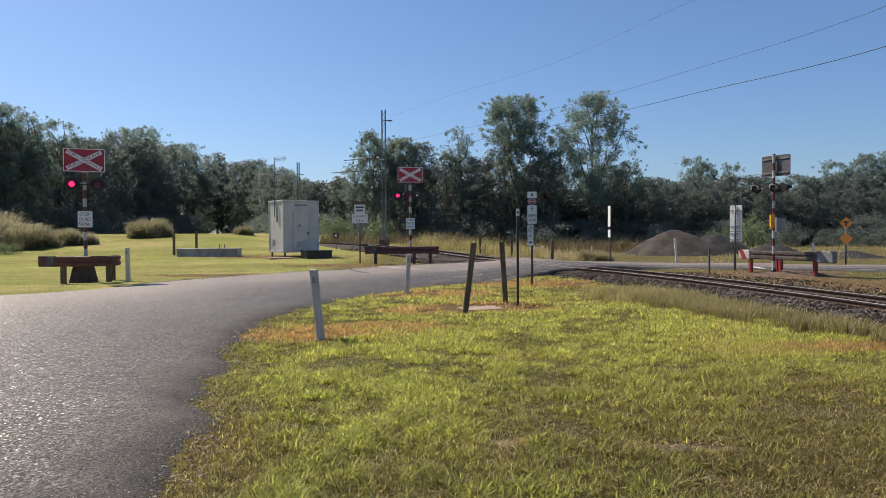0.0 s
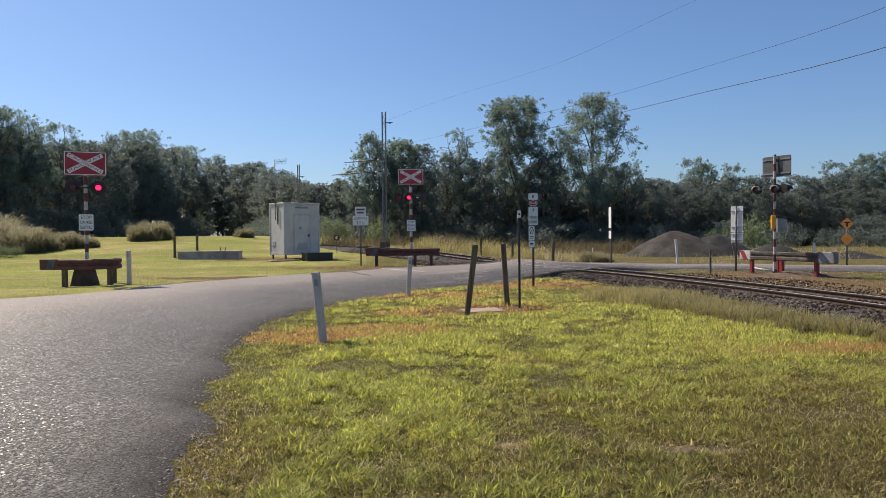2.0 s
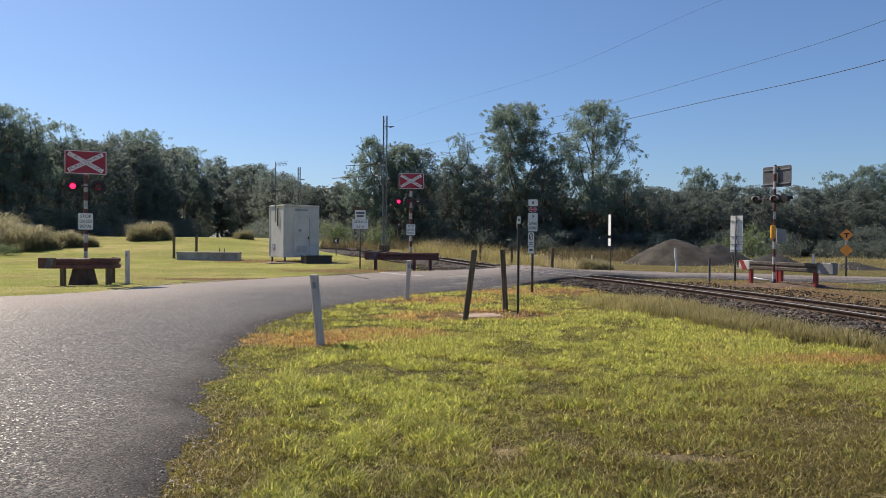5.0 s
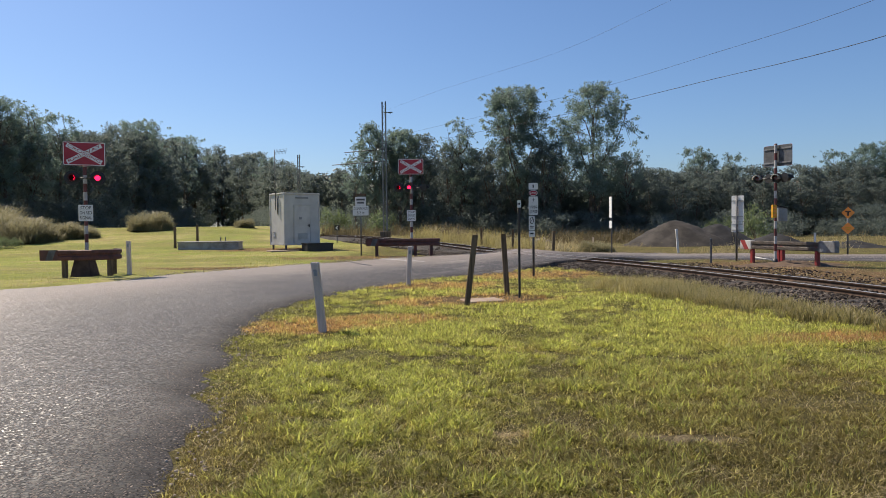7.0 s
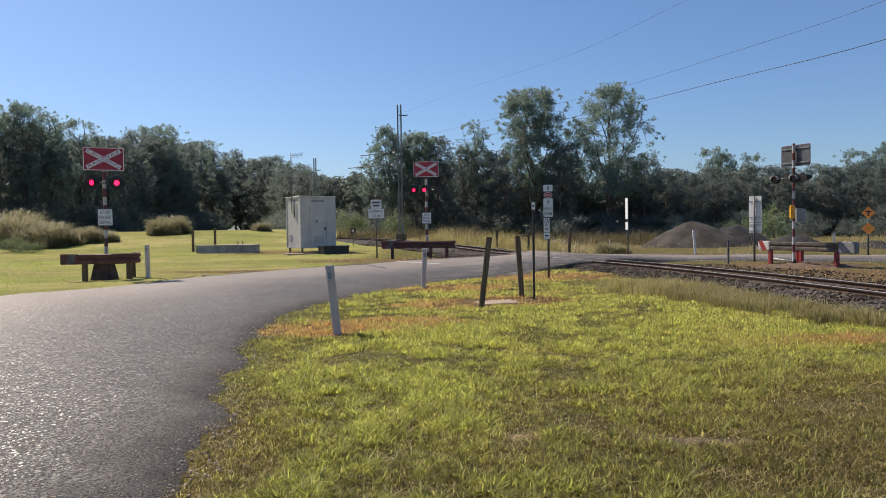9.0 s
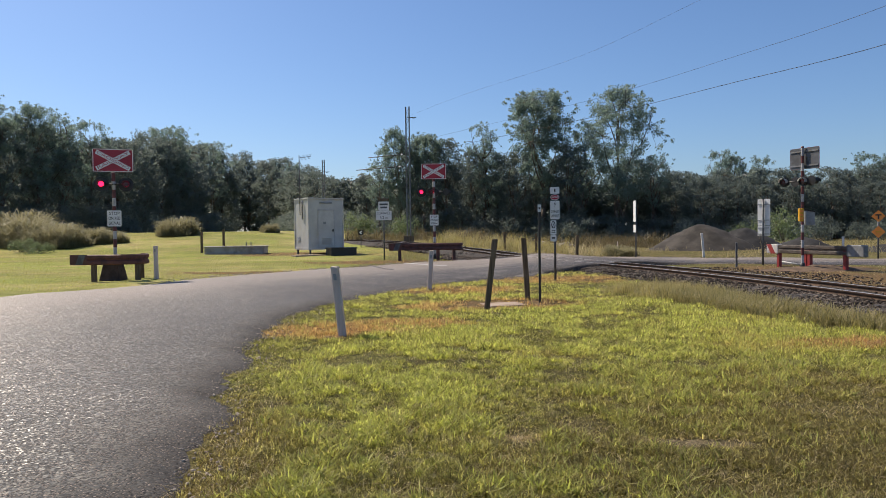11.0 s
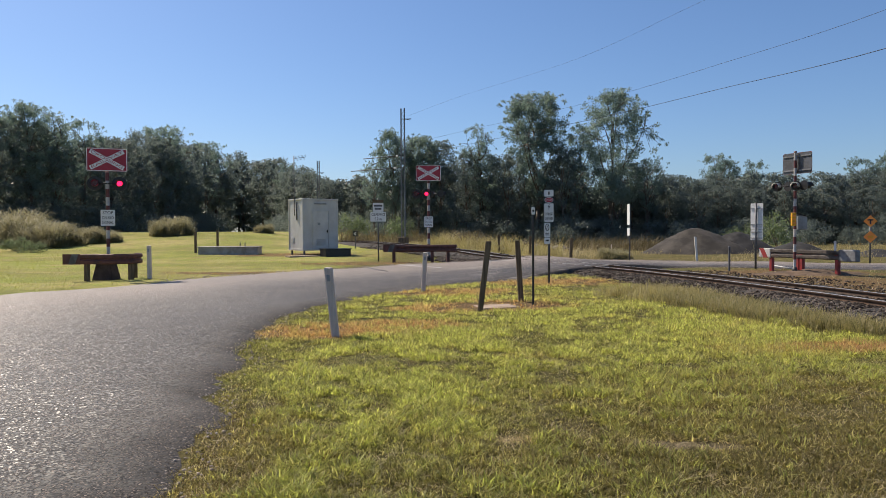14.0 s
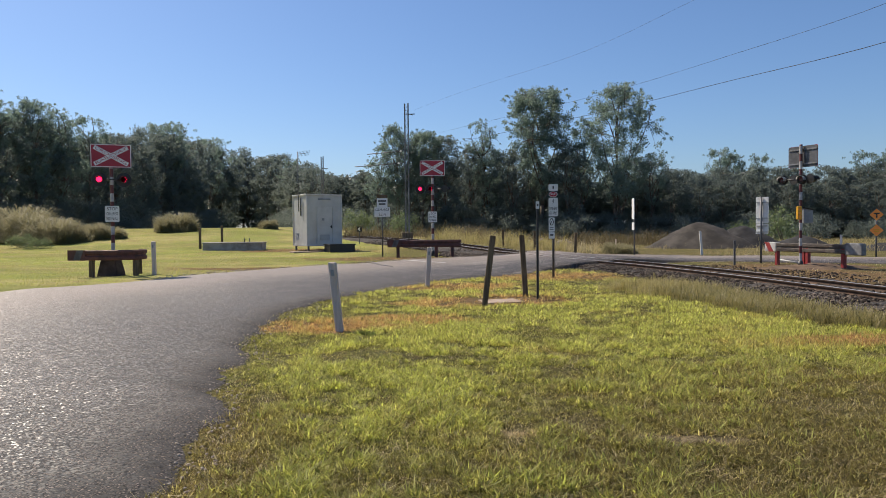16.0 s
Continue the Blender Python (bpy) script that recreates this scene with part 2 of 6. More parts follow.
def lawn_tint(n, lush=None):
    """Colour of grass from its place: fresh green, yellow, dry straw and sprayed brown patches."""
    wob = n.math('MULTIPLY', n.math('SUBTRACT', n.noise(1.6, 5, 0.65), 0.5), 2.2)
    big, mid = n.noise(0.35, 5, 0.6), n.noise(1.5, 5, 0.65)
    c = n.mix(n.ramp(mid, 0.40, 0.60) if lush is None else lush, (0.150, 0.145, 0.050), (0.42, 0.43, 0.13))
    c = n.mix(n.ramp(n.noise(13.0, 3), 0.36, 0.64), n.mix(1.0, c, (0.5, 0.48, 0.48), 'MULTIPLY'), n.mix(1.0, c, (1.4, 1.38, 1.35), 'MULTIPLY'))
    c = n.mix(n.ramp(n.noise(2.4, 5, 0.7), 0.56, 0.70, 0.0, 0.65), c, (0.22, 0.15, 0.062))
    c = n.mix(n.ramp(big, 0.5, 0.74), c, (0.40, 0.31, 0.125))
    brown = 0.0
    for cx, cy, rx, ry in ((-2.3, 10.6, 1.3, 0.75), (-1.0, 11.4, 1.0, 0.6), (0.7, 14.7, 1.5, 0.95), (-0.7, 13.9, 0.9, 0.6), (-0.4, 17.8, 1.6, 1.0),
                           (2.4, 21.6, 2.2, 1.6), (5.7, 9.1, 1.2, 0.45), (7.4, 9.6, 1.2, 0.6), (11.5, 26.5, 3.2, 3.0), (11.8, 20.0, 2.6, 6.5), (-11, 41, 4, 2), (-4.6, 32.0, 3.4, 1.3), (-9.5, 25.6, 2.2, 0.9)):
        brown = n.math('MAXIMUM', brown, n.spot(cx, cy, rx, ry, wob))
    tan = n.mix(n.noise(3.0, 4), (0.42, 0.205, 0.105), (0.42, 0.27, 0.155))
    c = n.mix(n.math('MULTIPLY', brown, n.ramp(n.noise(5.0, 4), 0.3, 0.55, 0.6, 1.0)), c, tan)
    c = n.mix(n.math('MULTIPLY', n.spot(4.0, 5.2, 3.2, 2.4, wob, 0.5), 0.7), c, (0.18, 0.135, 0.06))
    c = n.mix(n.math('MULTIPLY', n.spot(2.6, 3.4, 3.2, 1.4, wob, 0.6), 0.7), c, (0.14, 0.11, 0.048))
    c = n.mix(n.math('MULTIPLY', n.spot(-2.0, 4.0, 0.9, 1.6, wob, 0.5), 0.6), c, (0.22, 0.15, 0.075))
    bare = n.math('MAXIMUM', n.spot(1.85, 4.55, 0.45, 0.13, n.math('MULTIPLY', wob, 0.35)), n.spot(0.55, 4.65, 0.2, 0.1, n.math('MULTIPLY', wob, 0.35)))
    c = n.mix(n.math('MULTIPLY', bare, 0.85), c, (0.46, 0.36, 0.24))
    dry = n.mix(n.ramp(n.noise(0.6, 5, 0.7), 0.35, 0.65), (0.40, 0.31, 0.14), (0.22, 0.21, 0.06))
    sep = n.t.nodes.new("ShaderNodeSeparateXYZ")
    n.put(n.geo.outputs["Position"], sep.inputs[0])
    far = n.math('MULTIPLY', n.ramp(n.math('ADD', sep.outputs[1], wob), 36, 40), n.ramp(sep.outputs[0], -9, -4))
    left = n.math('MULTIPLY', n.ramp(sep.outputs[0], -6.5, -4.2, 1.0, 0.0), n.math('SUBTRACT', 1.0, brown))
    mown = n.mix(n.ramp(n.noise(0.25, 5, 0.6), 0.4, 0.62), (0.31, 0.34, 0.085), (0.46, 0.39, 0.17))
    mown = n.mix(n.ramp(n.noise(1.3, 5, 0.7), 0.5, 0.7, 0.0, 0.5), mown, (0.26, 0.27, 0.06))
    mown = n.mix(n.ramp(n.noise(0.55, 6, 0.7), 0.52, 0.66, 0.0, 0.7), mown, (0.34, 0.25, 0.125))
    # broad dark bands put the shading of the rolling ground into the colour
    mown = n.mix(n.ramp(n.noise(0.22, 4, 0.6, None, (0.3, 1.0, 1.0)), 0.42, 0.62, 0.0, 0.6), mown, (0.19, 0.20, 0.055))
    n.left = left
    return n.mix(far, n.mix(n.math('MULTIPLY', left, 0.85), c, mown), dry)


def make_ground():
    n = Nodes("ground_turf")
    c = lawn_tint(n)
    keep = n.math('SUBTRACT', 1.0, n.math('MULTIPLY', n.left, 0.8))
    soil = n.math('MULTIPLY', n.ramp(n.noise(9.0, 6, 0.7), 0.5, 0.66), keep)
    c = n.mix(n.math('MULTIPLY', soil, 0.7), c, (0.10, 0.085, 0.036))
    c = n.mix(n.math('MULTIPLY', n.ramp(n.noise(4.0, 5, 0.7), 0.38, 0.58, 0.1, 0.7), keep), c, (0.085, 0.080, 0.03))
    # fine dark noise: thatch, with the shade in gaps between blades coloured in
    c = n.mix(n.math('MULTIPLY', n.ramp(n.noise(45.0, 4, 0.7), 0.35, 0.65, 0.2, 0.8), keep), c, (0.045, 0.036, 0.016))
    n.bump(n.math('ADD', n.noise(28.0, 5, 0.7), n.noise(5.0, 4)), 0.8, 0.06)
    return n.done(c, 0.95, spec=0.1)


def make_blade(name, dark, pale, through=0.4, tint=None):
    n = Nodes(name)
    patch = n.t.nodes.new("ShaderNodeAttribute")
    patch.attribute_name = "lush"
    c = tint or lawn_tint(n, patch.outputs["Fac"])
    r = n.geo.outputs["Random Per Island"]
    if tint:
        c = n.mix(n.noise(1.1, 4), tint, pale)
    c = n.mix(n.ramp(r, 0.66, 1.0, 0.0, 0.7), c, pale)
    c = n.mix(n.ramp(r, 0.0, 0.42, 0.8, 0.0), c, dark)
    m = n.done(c, 0.48, spec=0.2)
    tr = n.t.nodes.new("ShaderNodeBsdfTranslucent")
    n.put(n.mix(1.0, c, (1.7, 1.75, 1.2), 'MULTIPLY'), tr.inputs[0])
    mx = n.t.nodes.new("ShaderNodeMixShader")
    mx.inputs[0].default_value = through
    n.t.links.new(n.b.outputs[0], mx.inputs[1])
    n.t.links.new(tr.outputs[0], mx.inputs[2])
    n.t.links.new(mx.outputs[0], n.t.nodes["Material Output"].inputs[0])
    return m


def make_leaf(name, a, b, glow):
    n = Nodes(name)
    r = n.geo.outputs["Random Per Island"]
    c = n.mix(r, a, b)
    c = n.mix(n.ramp(n.info.outputs["Random"], 0, 1, 0.0, 0.4), c, (0.5 * a[0], 0.55 * a[1], 0.55 * a[2]))
    m = n.done(c, 0.5, spec=0.25)
    tr = n.t.nodes.new("ShaderNodeBsdfTranslucent")
    n.put(glow, tr.inputs[0])
    mx = n.t.nodes.new("ShaderNodeMixShader")
    mx.inputs[0].default_value = 0.42
    n.t.links.new(n.b.outputs[0], mx.inputs[1])
    n.t.links.new(tr.outputs[0], mx.inputs[2])
    n.t.links.new(mx.outputs[0], n.t.nodes["Material Output"].inputs[0])
    return m


def make_asphalt():
    n = Nodes("chip_seal")
    chips, tone = n.cells(62.0), n.cells(62.0, out="Color")
    bw = n.t.nodes.new("ShaderNodeSeparateColor")
    n.put(tone, bw.inputs[0])
    stone = n.mix(n.math('POWER', bw.outputs[0], 3.0), (0.040, 0.032, 0.027), (0.95, 0.80, 0.67))
    c = n.mix(n.ramp(chips, 0.32, 0.58), stone, (0.010, 0.009, 0.009))
    c = n.mix(n.ramp(n.noise(34.0, 3, 0.7), 0.42, 0.62, 0.55, 0.0), c, (0.014, 0.013, 0.012))
    wear = n.ramp(n.noise(0.45, 5, 0.6), 0.38, 0.64)
    c = n.mix(n.math('MULTIPLY', wear, 0.12), c, (0.22, 0.19, 0.16))
    c = n.mix(n.ramp(n.noise(2.3, 6, 0.7), 0.50, 0.70, 0.0, 0.6), c, (0.028, 0.027, 0.026))
    lane = n.t.nodes.new("ShaderNodeAttribute")
    lane.attribute_name = "across"
    ragged = n.math('ADD', lane.outputs["Fac"], n.math('MULTIPLY', n.math('SUBTRACT', n.noise(1.8, 6, 0.7), 0.5), 0.10))
    c = n.mix(n.ramp(ragged, -0.03, 0.34, 0.9, 0.0), c, n.mix(1.0, c, (0.44, 0.41, 0.39), 'MULTIPLY'))
    run = n.t.nodes.new("ShaderNodeAttribute")
    run.attribute_name = "along"
    lanes = n.t.nodes.new("ShaderNodeCombineXYZ")
    n.put(n.math('MULTIPLY', lane.outputs["Fac"], 13.0), lanes.inputs[0])
    n.put(n.math('MULTIPLY', run.outputs["Fac"], 0.22), lanes.inputs[1])
    streak = n.noise(1.0, 4, 0.65, lanes.outputs[0])
    past = n.ramp(run.outputs["Fac"], 32.0, 44.0, 0.0, 0.8)
    c = n.mix(n.math('MULTIPLY', n.ramp(streak, 0.52, 0.66, 0.0, 0.6), past), c, (0.36, 0.32, 0.28))
    c = n.mix(n.math('MULTIPLY', n.ramp(streak, 0.36, 0.48, 0.55, 0.0), past), c, (0.045, 0.042, 0.04))
    # paler tan towards the far edge: lighter seal, with glare put into the colour
    c = n.mix(n.ramp(ragged, 0.25, 0.9, 0.0, 0.5), c, (0.36, 0.30, 0.25))
    c = n.mix(n.math('MULTIPLY', n.spot(-3.9, 6.9, 0.22, 0.07, n.math('MULTIPLY', n.noise(9.0), 0.4), 0.3), 0.8), c, (0.012, 0.011, 0.011))
    tilt = n.t.nodes.new("ShaderNodeVectorMath")
    tilt.operation = 'SUBTRACT'
    n.put(tone, tilt.inputs[0])
    tilt.inputs[1].default_value = (0.5, 0.5, 0.5)
    sc = n.t.nodes.new("ShaderNodeVectorMath")
    sc.operation = 'MULTIPLY'
    n.put(tilt.outputs[0], sc.inputs[0])
    sc.inputs[1].default_value = (0.8, 0.8, 0.2)
    ad = n.t.nodes.new("ShaderNodeVectorMath")
    ad.operation = 'ADD'
    n.put(n.geo.outputs["Normal"], ad.inputs[0])
    n.put(sc.outputs[0], ad.inputs[1])
    nm = n.t.nodes.new("ShaderNodeVectorMath")
    nm.operation = 'NORMALIZE'
    n.put(ad.outputs[0], nm.inputs[0])
    n.put(nm.outputs[0], n.b.inputs["Normal"])
    return n.done(c, n.math('MAXIMUM', n.ramp(bw.outputs[1], 0, 1, 0.40, 0.85), n.ramp(ragged, -0.02, 0.16, 0.85, 0.40)), spec=0.42)


def glowing(name, color, strength):
    n = Nodes(name)
    n.put(color, n.b.inputs["Emission Color"])
    n.b.inputs["Emission Strength"].default_value = strength
    return n.done(color, 0.3)


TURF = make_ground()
BLADE = make_blade("grass_blade", (0.060, 0.056, 0.020), (0.62, 0.55, 0.25), 0.56)
MOWN = make_blade("mown_grass_blade", (0.25, 0.26, 0.06), (0.50, 0.45, 0.17), 0.4)
FRESH = make_blade("fresh_grass_blade", (0.12, 0.14, 0.03), (0.46, 0.44, 0.15), 0.5, (0.30, 0.33, 0.075))
VERGE = make_blade("seeding_grass_blade", (0.06, 0.06, 0.025), (0.40, 0.33, 0.18), 0.3, (0.19, 0.175, 0.07))
WEED = make_blade("weed_blade", (0.13, 0.12, 0.05), (0.50, 0.41, 0.22), 0.3, (0.30, 0.26, 0.11))
EDGE = make_blade("dead_undergrowth_blade", (0.05, 0.042, 0.025), (0.22, 0.17, 0.10), 0.2, (0.11, 0.09, 0.05))
STALK = make_blade("dry_stalk", (0.20, 0.14, 0.07), (0.62, 0.52, 0.32), 0.2, (0.42, 0.33, 0.17))
OLD_RED = worn("faded_red_paint", (0.13, 0.045, 0.038), (0.075, 0.036, 0.032), 4.0, 0.7, dirt=(0.07, 0.05, 0.045))
LINE_PAINT = worn("road_line_paint", (0.62, 0.61, 0.58), (0.45, 0.43, 0.40), 6.0, 0.8, dirt=(0.16, 0.15, 0.14), where="Object")
# the blue of distant haze is put into LEAF and LEAF_DARK
LEAF = make_leaf("gum_leaf", (0.064, 0.096, 0.094), (0.18, 0.24, 0.225), (0.32, 0.42, 0.32))
LEAF_DARK = make_leaf("dark_leaf", (0.058, 0.080, 0.078), (0.130, 0.155, 0.150), (0.25, 0.30, 0.255))
LEAF_FRESH = make_leaf("fresh_leaf", (0.065, 0.092, 0.055), (0.16, 0.20, 0.125), (0.22, 0.28, 0.13))
STRAW = make_leaf("dry_grass", (0.24, 0.20, 0.10), (0.54, 0.45, 0.25), (0.58, 0.48, 0.24))
CLUMP = make_leaf("pale_tall_grass", (0.10, 0.105, 0.055), (0.28, 0.255, 0.15), (0.36, 0.33, 0.18))
BARK = worn("gum_bark", (0.20, 0.165, 0.13), (0.09, 0.07, 0.055), 2.0, 0.9, bump=0.4)
ASPHALT = make_asphalt()
STEEL = worn("galvanised_steel", (0.42, 0.43, 0.44), (0.30, 0.31, 0.32), 4.0, 0.45, 0.8, dirt=(0.20, 0.19, 0.17))
GREY_STEEL = worn("weathered_steel", (0.15, 0.152, 0.16), (0.085, 0.087, 0.092), 4.0, 0.6, 0.4)
RUST = worn("rusty_rail_steel", (0.13, 0.075, 0.045), (0.075, 0.05, 0.036), 5.0, 0.8, 0.3)
RAIL_TOP = worn("polished_rail_head", (0.78, 0.76, 0.74), (0.62, 0.60, 0.57), 3.0, 0.5, 0.6, bump=0.03)
HUT_PAINT = worn("hut_paint", (0.62, 0.61, 0.585), (0.53, 0.52, 0.50), 1.4, 0.55, dirt=(0.42, 0.38, 0.33), bump=0.05)
DARK_PAINT = worn("black_paint", (0.018, 0.018, 0.020), (0.032, 0.031, 0.03), 5.0, 0.5)
WHITE_PAINT = worn("white_paint", (0.74, 0.73, 0.70), (0.60, 0.58, 0.55), 5.0, 0.5, dirt=(0.42, 0.38, 0.32))
POLE_WHITE = worn("dull_white_paint", (0.54, 0.53, 0.51), (0.40, 0.38, 0.37), 6.0, 0.6, dirt=(0.16, 0.14, 0.13))
POLE_RED = worn("dull_red_paint", (0.15, 0.034, 0.032), (0.10, 0.03, 0.028), 6.0, 0.6, dirt=(0.09, 0.04, 0.035))
MAST_STEEL = worn("dull_mast_steel", (0.27, 0.275, 0.28), (0.17, 0.17, 0.175), 4.0, 0.6, 0.3, dirt=(0.12, 0.11, 0.10))
SIGN_WHITE = worn("sign_white", (0.86, 0.86, 0.84), (0.80, 0.80, 0.78), 3.0, 0.4, bump=0.02)
RED_PAINT = worn("red_paint", (0.33, 0.030, 0.028), (0.22, 0.026, 0.024), 5.0, 0.5, dirt=(0.16, 0.05, 0.04))
SIGN_RED = worn("sign_red", (0.42, 0.024, 0.045), (0.35, 0.02, 0.038), 3.0, 0.4, bump=0.02)
SIGN_ORANGE = worn("sign_orange", (0.98, 0.36, 0.06), (0.95, 0.32, 0.05), 3.0, 0.4, bump=0.02)
PALE_BACK = worn("pale_sign_back", (0.72, 0.72, 0.71), (0.60, 0.60, 0.60), 3.0, 0.5, 0.1, dirt=(0.40, 0.38, 0.36))
SIGN_BACK = worn("sign_back_metal", (0.33, 0.34, 0.35), (0.25, 0.26, 0.27), 3.0, 0.5, 0.4, dirt=(0.18, 0.17, 0.16))
YELLOW = worn("yellow_paint", (0.80, 0.42, 0.02), (0.72, 0.36, 0.02), 4.0, 0.45)
CONCRETE = worn("concrete", (0.42, 0.40, 0.37), (0.32, 0.30, 0.27), 3.0, 0.9, dirt=(0.16, 0.14, 0.12), bump=0.3)
DIRTY = worn("soil_stained_concrete", (0.42, 0.33, 0.25), (0.33, 0.24, 0.17), 4.0, 0.95, dirt=(0.22, 0.14, 0.09), bump=0.3)
TIMBER = worn("old_timber", (0.20, 0.145, 0.09), (0.11, 0.08, 0.05), 3.0, 0.9, bump=0.4, stretch=(6, 6, 0.7), dirt=(0.07, 0.055, 0.04))
PALE_TIMBER = worn("pale_painted_timber", (0.72, 0.61, 0.54), (0.60, 0.50, 0.44), 3.0, 0.85, bump=0.4, stretch=(6, 6, 0.7), dirt=(0.2, 0.17, 0.14))
PILE_GREY = worn("grey_gravel", (0.058, 0.048, 0.038), (0.032, 0.027, 0.022), 1.2, 0.95, bump=0.8, where="Object", fine=14.0)
BEAM_PAINT = worn("weathered_beam_paint", (0.24, 0.205, 0.175), (0.15, 0.125, 0.11), 3.0, 0.75, dirt=(0.09, 0.07, 0.06))
FOOTING = worn("stained_footing", (0.085, 0.058, 0.05), (0.05, 0.036, 0.032), 4.0, 0.85, bump=0.3)
EARTH = worn("bare_earth", (0.16, 0.105, 0.065), (0.09, 0.06, 0.04), 2.0, 0.95, bump=0.6, dirt=(0.05, 0.04, 0.03), fine=20.0)
PILE_SOIL = worn("dark_gravel", (0.028, 0.026, 0.026), (0.016, 0.015, 0.015), 1.2, 0.95, bump=0.8, where="Object", fine=14.0)
LAMP_LIT = glowing("lit_red_lens", (1.0, 0.012, 0.07), 2.6)
LAMP_OFF = worn("dark_red_lens", (0.09, 0.006, 0.008), (0.06, 0.004, 0.006), 8.0, 0.2)
LAMP_DULL = worn("unlit_red_lens", (0.13, 0.008, 0.014), (0.09, 0.006, 0.01), 8.0, 0.25)
SLEEPER = worn("sleeper_concrete", (0.26, 0.24, 0.215), (0.18, 0.165, 0.15), 3.0, 0.9, bump=0.3)
WIRE = worn("wire_metal", (0.035, 0.036, 0.04), (0.022, 0.022, 0.025), 3.0, 0.8, 0.0)

# ---- ground ----
def axis_steps(lo, mid_lo, mid_hi, hi, fine):
    mid = np.arange(mid_lo, mid_hi + fine / 2, fine)
    out = np.geomspace(fine, hi - mid_hi, 26)
    low = np.geomspace(fine, mid_lo - lo, 26)
    return np.r_[(mid_lo - low)[::-1], mid, mid_hi + out]


gx, gy = axis_steps(-2200, -44, 40, 2200, 0.6), axis_steps(-1200, -12, 100, 2600, 0.6)
GX, GY = np.meshgrid(gx, gy)
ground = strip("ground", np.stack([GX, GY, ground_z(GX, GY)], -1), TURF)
tagged(ground, "mown grass verge, green with dry brown patches", "ground", kind="structure")

# the road: its two edges, from behind the camera over the crossing
NEAR_EDGE = [(-1.2, -12), (-1.45, -2), (-1.6, 2), (-1.72, 3.6), (-1.95, 4.7), (-2.35, 6.2), (-2.78, 7.7), (-3.15, 9.4), (-3.38, 11.4), (-3.35, 13.7), (-2.9, 16.2),
             (-1.85, 18.3), (-0.35, 20.7), (1.45, 23.0), (3.4, 25.9), (5.2, 28.2), (7.4, 30.2), (9.6, 30.9), (13.4, 29.6), (20, 26.6), (40, 17)]
FAR_EDGE = [(-12.6, -12), (-12.5, -2), (-12.4, 4), (-12.35, 8), (-12.3, 12), (-12.27, 16.8), (-11.4, 18.4), (-10.3, 20.0), (-9.3, 22.1), (-8.1, 24.6), (-6.6, 26.2),
            (-5.2, 27.7), (-3.8, 30.0), (-1.2, 32.3), (1.4, 33.4), (3.0, 37.2), (7.0, 39.6), (12.2, 36.9), (18, 34.6), (26, 31.6), (46, 23)]


def road_z(x, y):
    d, rz = off_track(np.ravel(x), np.ravel(y))
    g = ground_z(np.ravel(x), np.ravel(y))
    w = 1 - smooth(1.1, 6.0, np.abs(d))
    z = (g + 0.035) * (1 - w) + (rz - 0.012) * w
    return np.maximum(z, g + 0.02).reshape(np.shape(x))


na, fa = spline(NEAR_EDGE, 520), spline(FAR_EDGE, 520)
rr = np.random.default_rng(3)
rough = np.convolve(rr.normal(0, 0.22, 520), np.ones(5) / 5, "same") + rr.normal(0, 0.035, 520)
na = na + np.stack([rough, np.zeros(520)], 1)
fa = fa + np.convolve(rr.normal(0, 0.30, 520), np.ones(4) / 4, "same")[:, None] * np.array([0.5, 0.7])
U = np.linspace(0, 1, 40)[None, :, None]
RX = na[:, None] * (1 - U) + fa[:, None] * U
RZ = road_z(RX[..., 0], RX[..., 1])
RZ = RZ + 0.05 * np.sin(np.pi * U[..., 0]) * (RX[..., 1] < 22)
RZ[:, 0] -= 0.03
RZ[:, -1] -= 0.03
side_n = (na - fa) / np.linalg.norm(na - fa, axis=1)[:, None]
rows3 = np.concatenate([RX, RZ[..., None]], -1)
lo_n, lo_f = na + side_n * 0.14, fa - side_n * 0.14
rows3 = np.concatenate([np.c_[lo_n, ground_z(lo_n[:, 0], lo_n[:, 1]) - 0.06][:, None], rows3, np.c_[lo_f, ground_z(lo_f[:, 0], lo_f[:, 1]) - 0.06][:, None]], 1)
road = strip("road", rows3, ASPHALT)
across = road.data.attributes.new("across", 'FLOAT', 'POINT')
across.data.foreach_set("value", np.repeat(np.r_[0.0, U[0, :, 0], 1.0][None], len(rows3), 0).ravel().astype(np.float32))
length = np.r_[0, np.cumsum(np.linalg.norm(np.diff((na + fa) / 2, axis=0), axis=1))]
run_at = road.data.attributes.new("along", 'FLOAT', 'POINT')
run_at.data.foreach_set("value", np.repeat(length[:, None], rows3.shape[1], 1).ravel().astype(np.float32))
tagged(road, "worn grey chip-seal road curving to the crossing", "road", kind="structure")


# ---- railway track ----
def along(k0, k1, off, z):
    """Points beside the track's middle, between two places on it."""
    i = np.arange(k0, k1)
    p = LINE[i] + RIGHT[i] * off
    return np.c_[p, rail_z(LINE[i][:, 1]) + z]


def rail(side):
    prof = [(-0.035, 0.0), (-0.035, -0.035), (-0.009, -0.05), (-0.009, -0.125), (-0.065, -0.14), (-0.065, -0.155),
            (0.065, -0.155), (0.065, -0.14), (0.009, -0.125), (0.009, -0.05), (0.035, -0.035), (0.035, 0.0)]
    rows = np.stack([along(40, 690, side * 0.5675 + o, z) for o, z in prof + prof[:1]], 1)
    ob = strip("rail", rows, RUST, False)
    me = ob.data
    me.materials.append(RAIL_TOP)
    top = np.zeros(len(me.polygons), np.int32)
    top[len(prof) - 1::len(prof)] = 1
    me.polygons.foreach_set("material_index", top)
    return ob


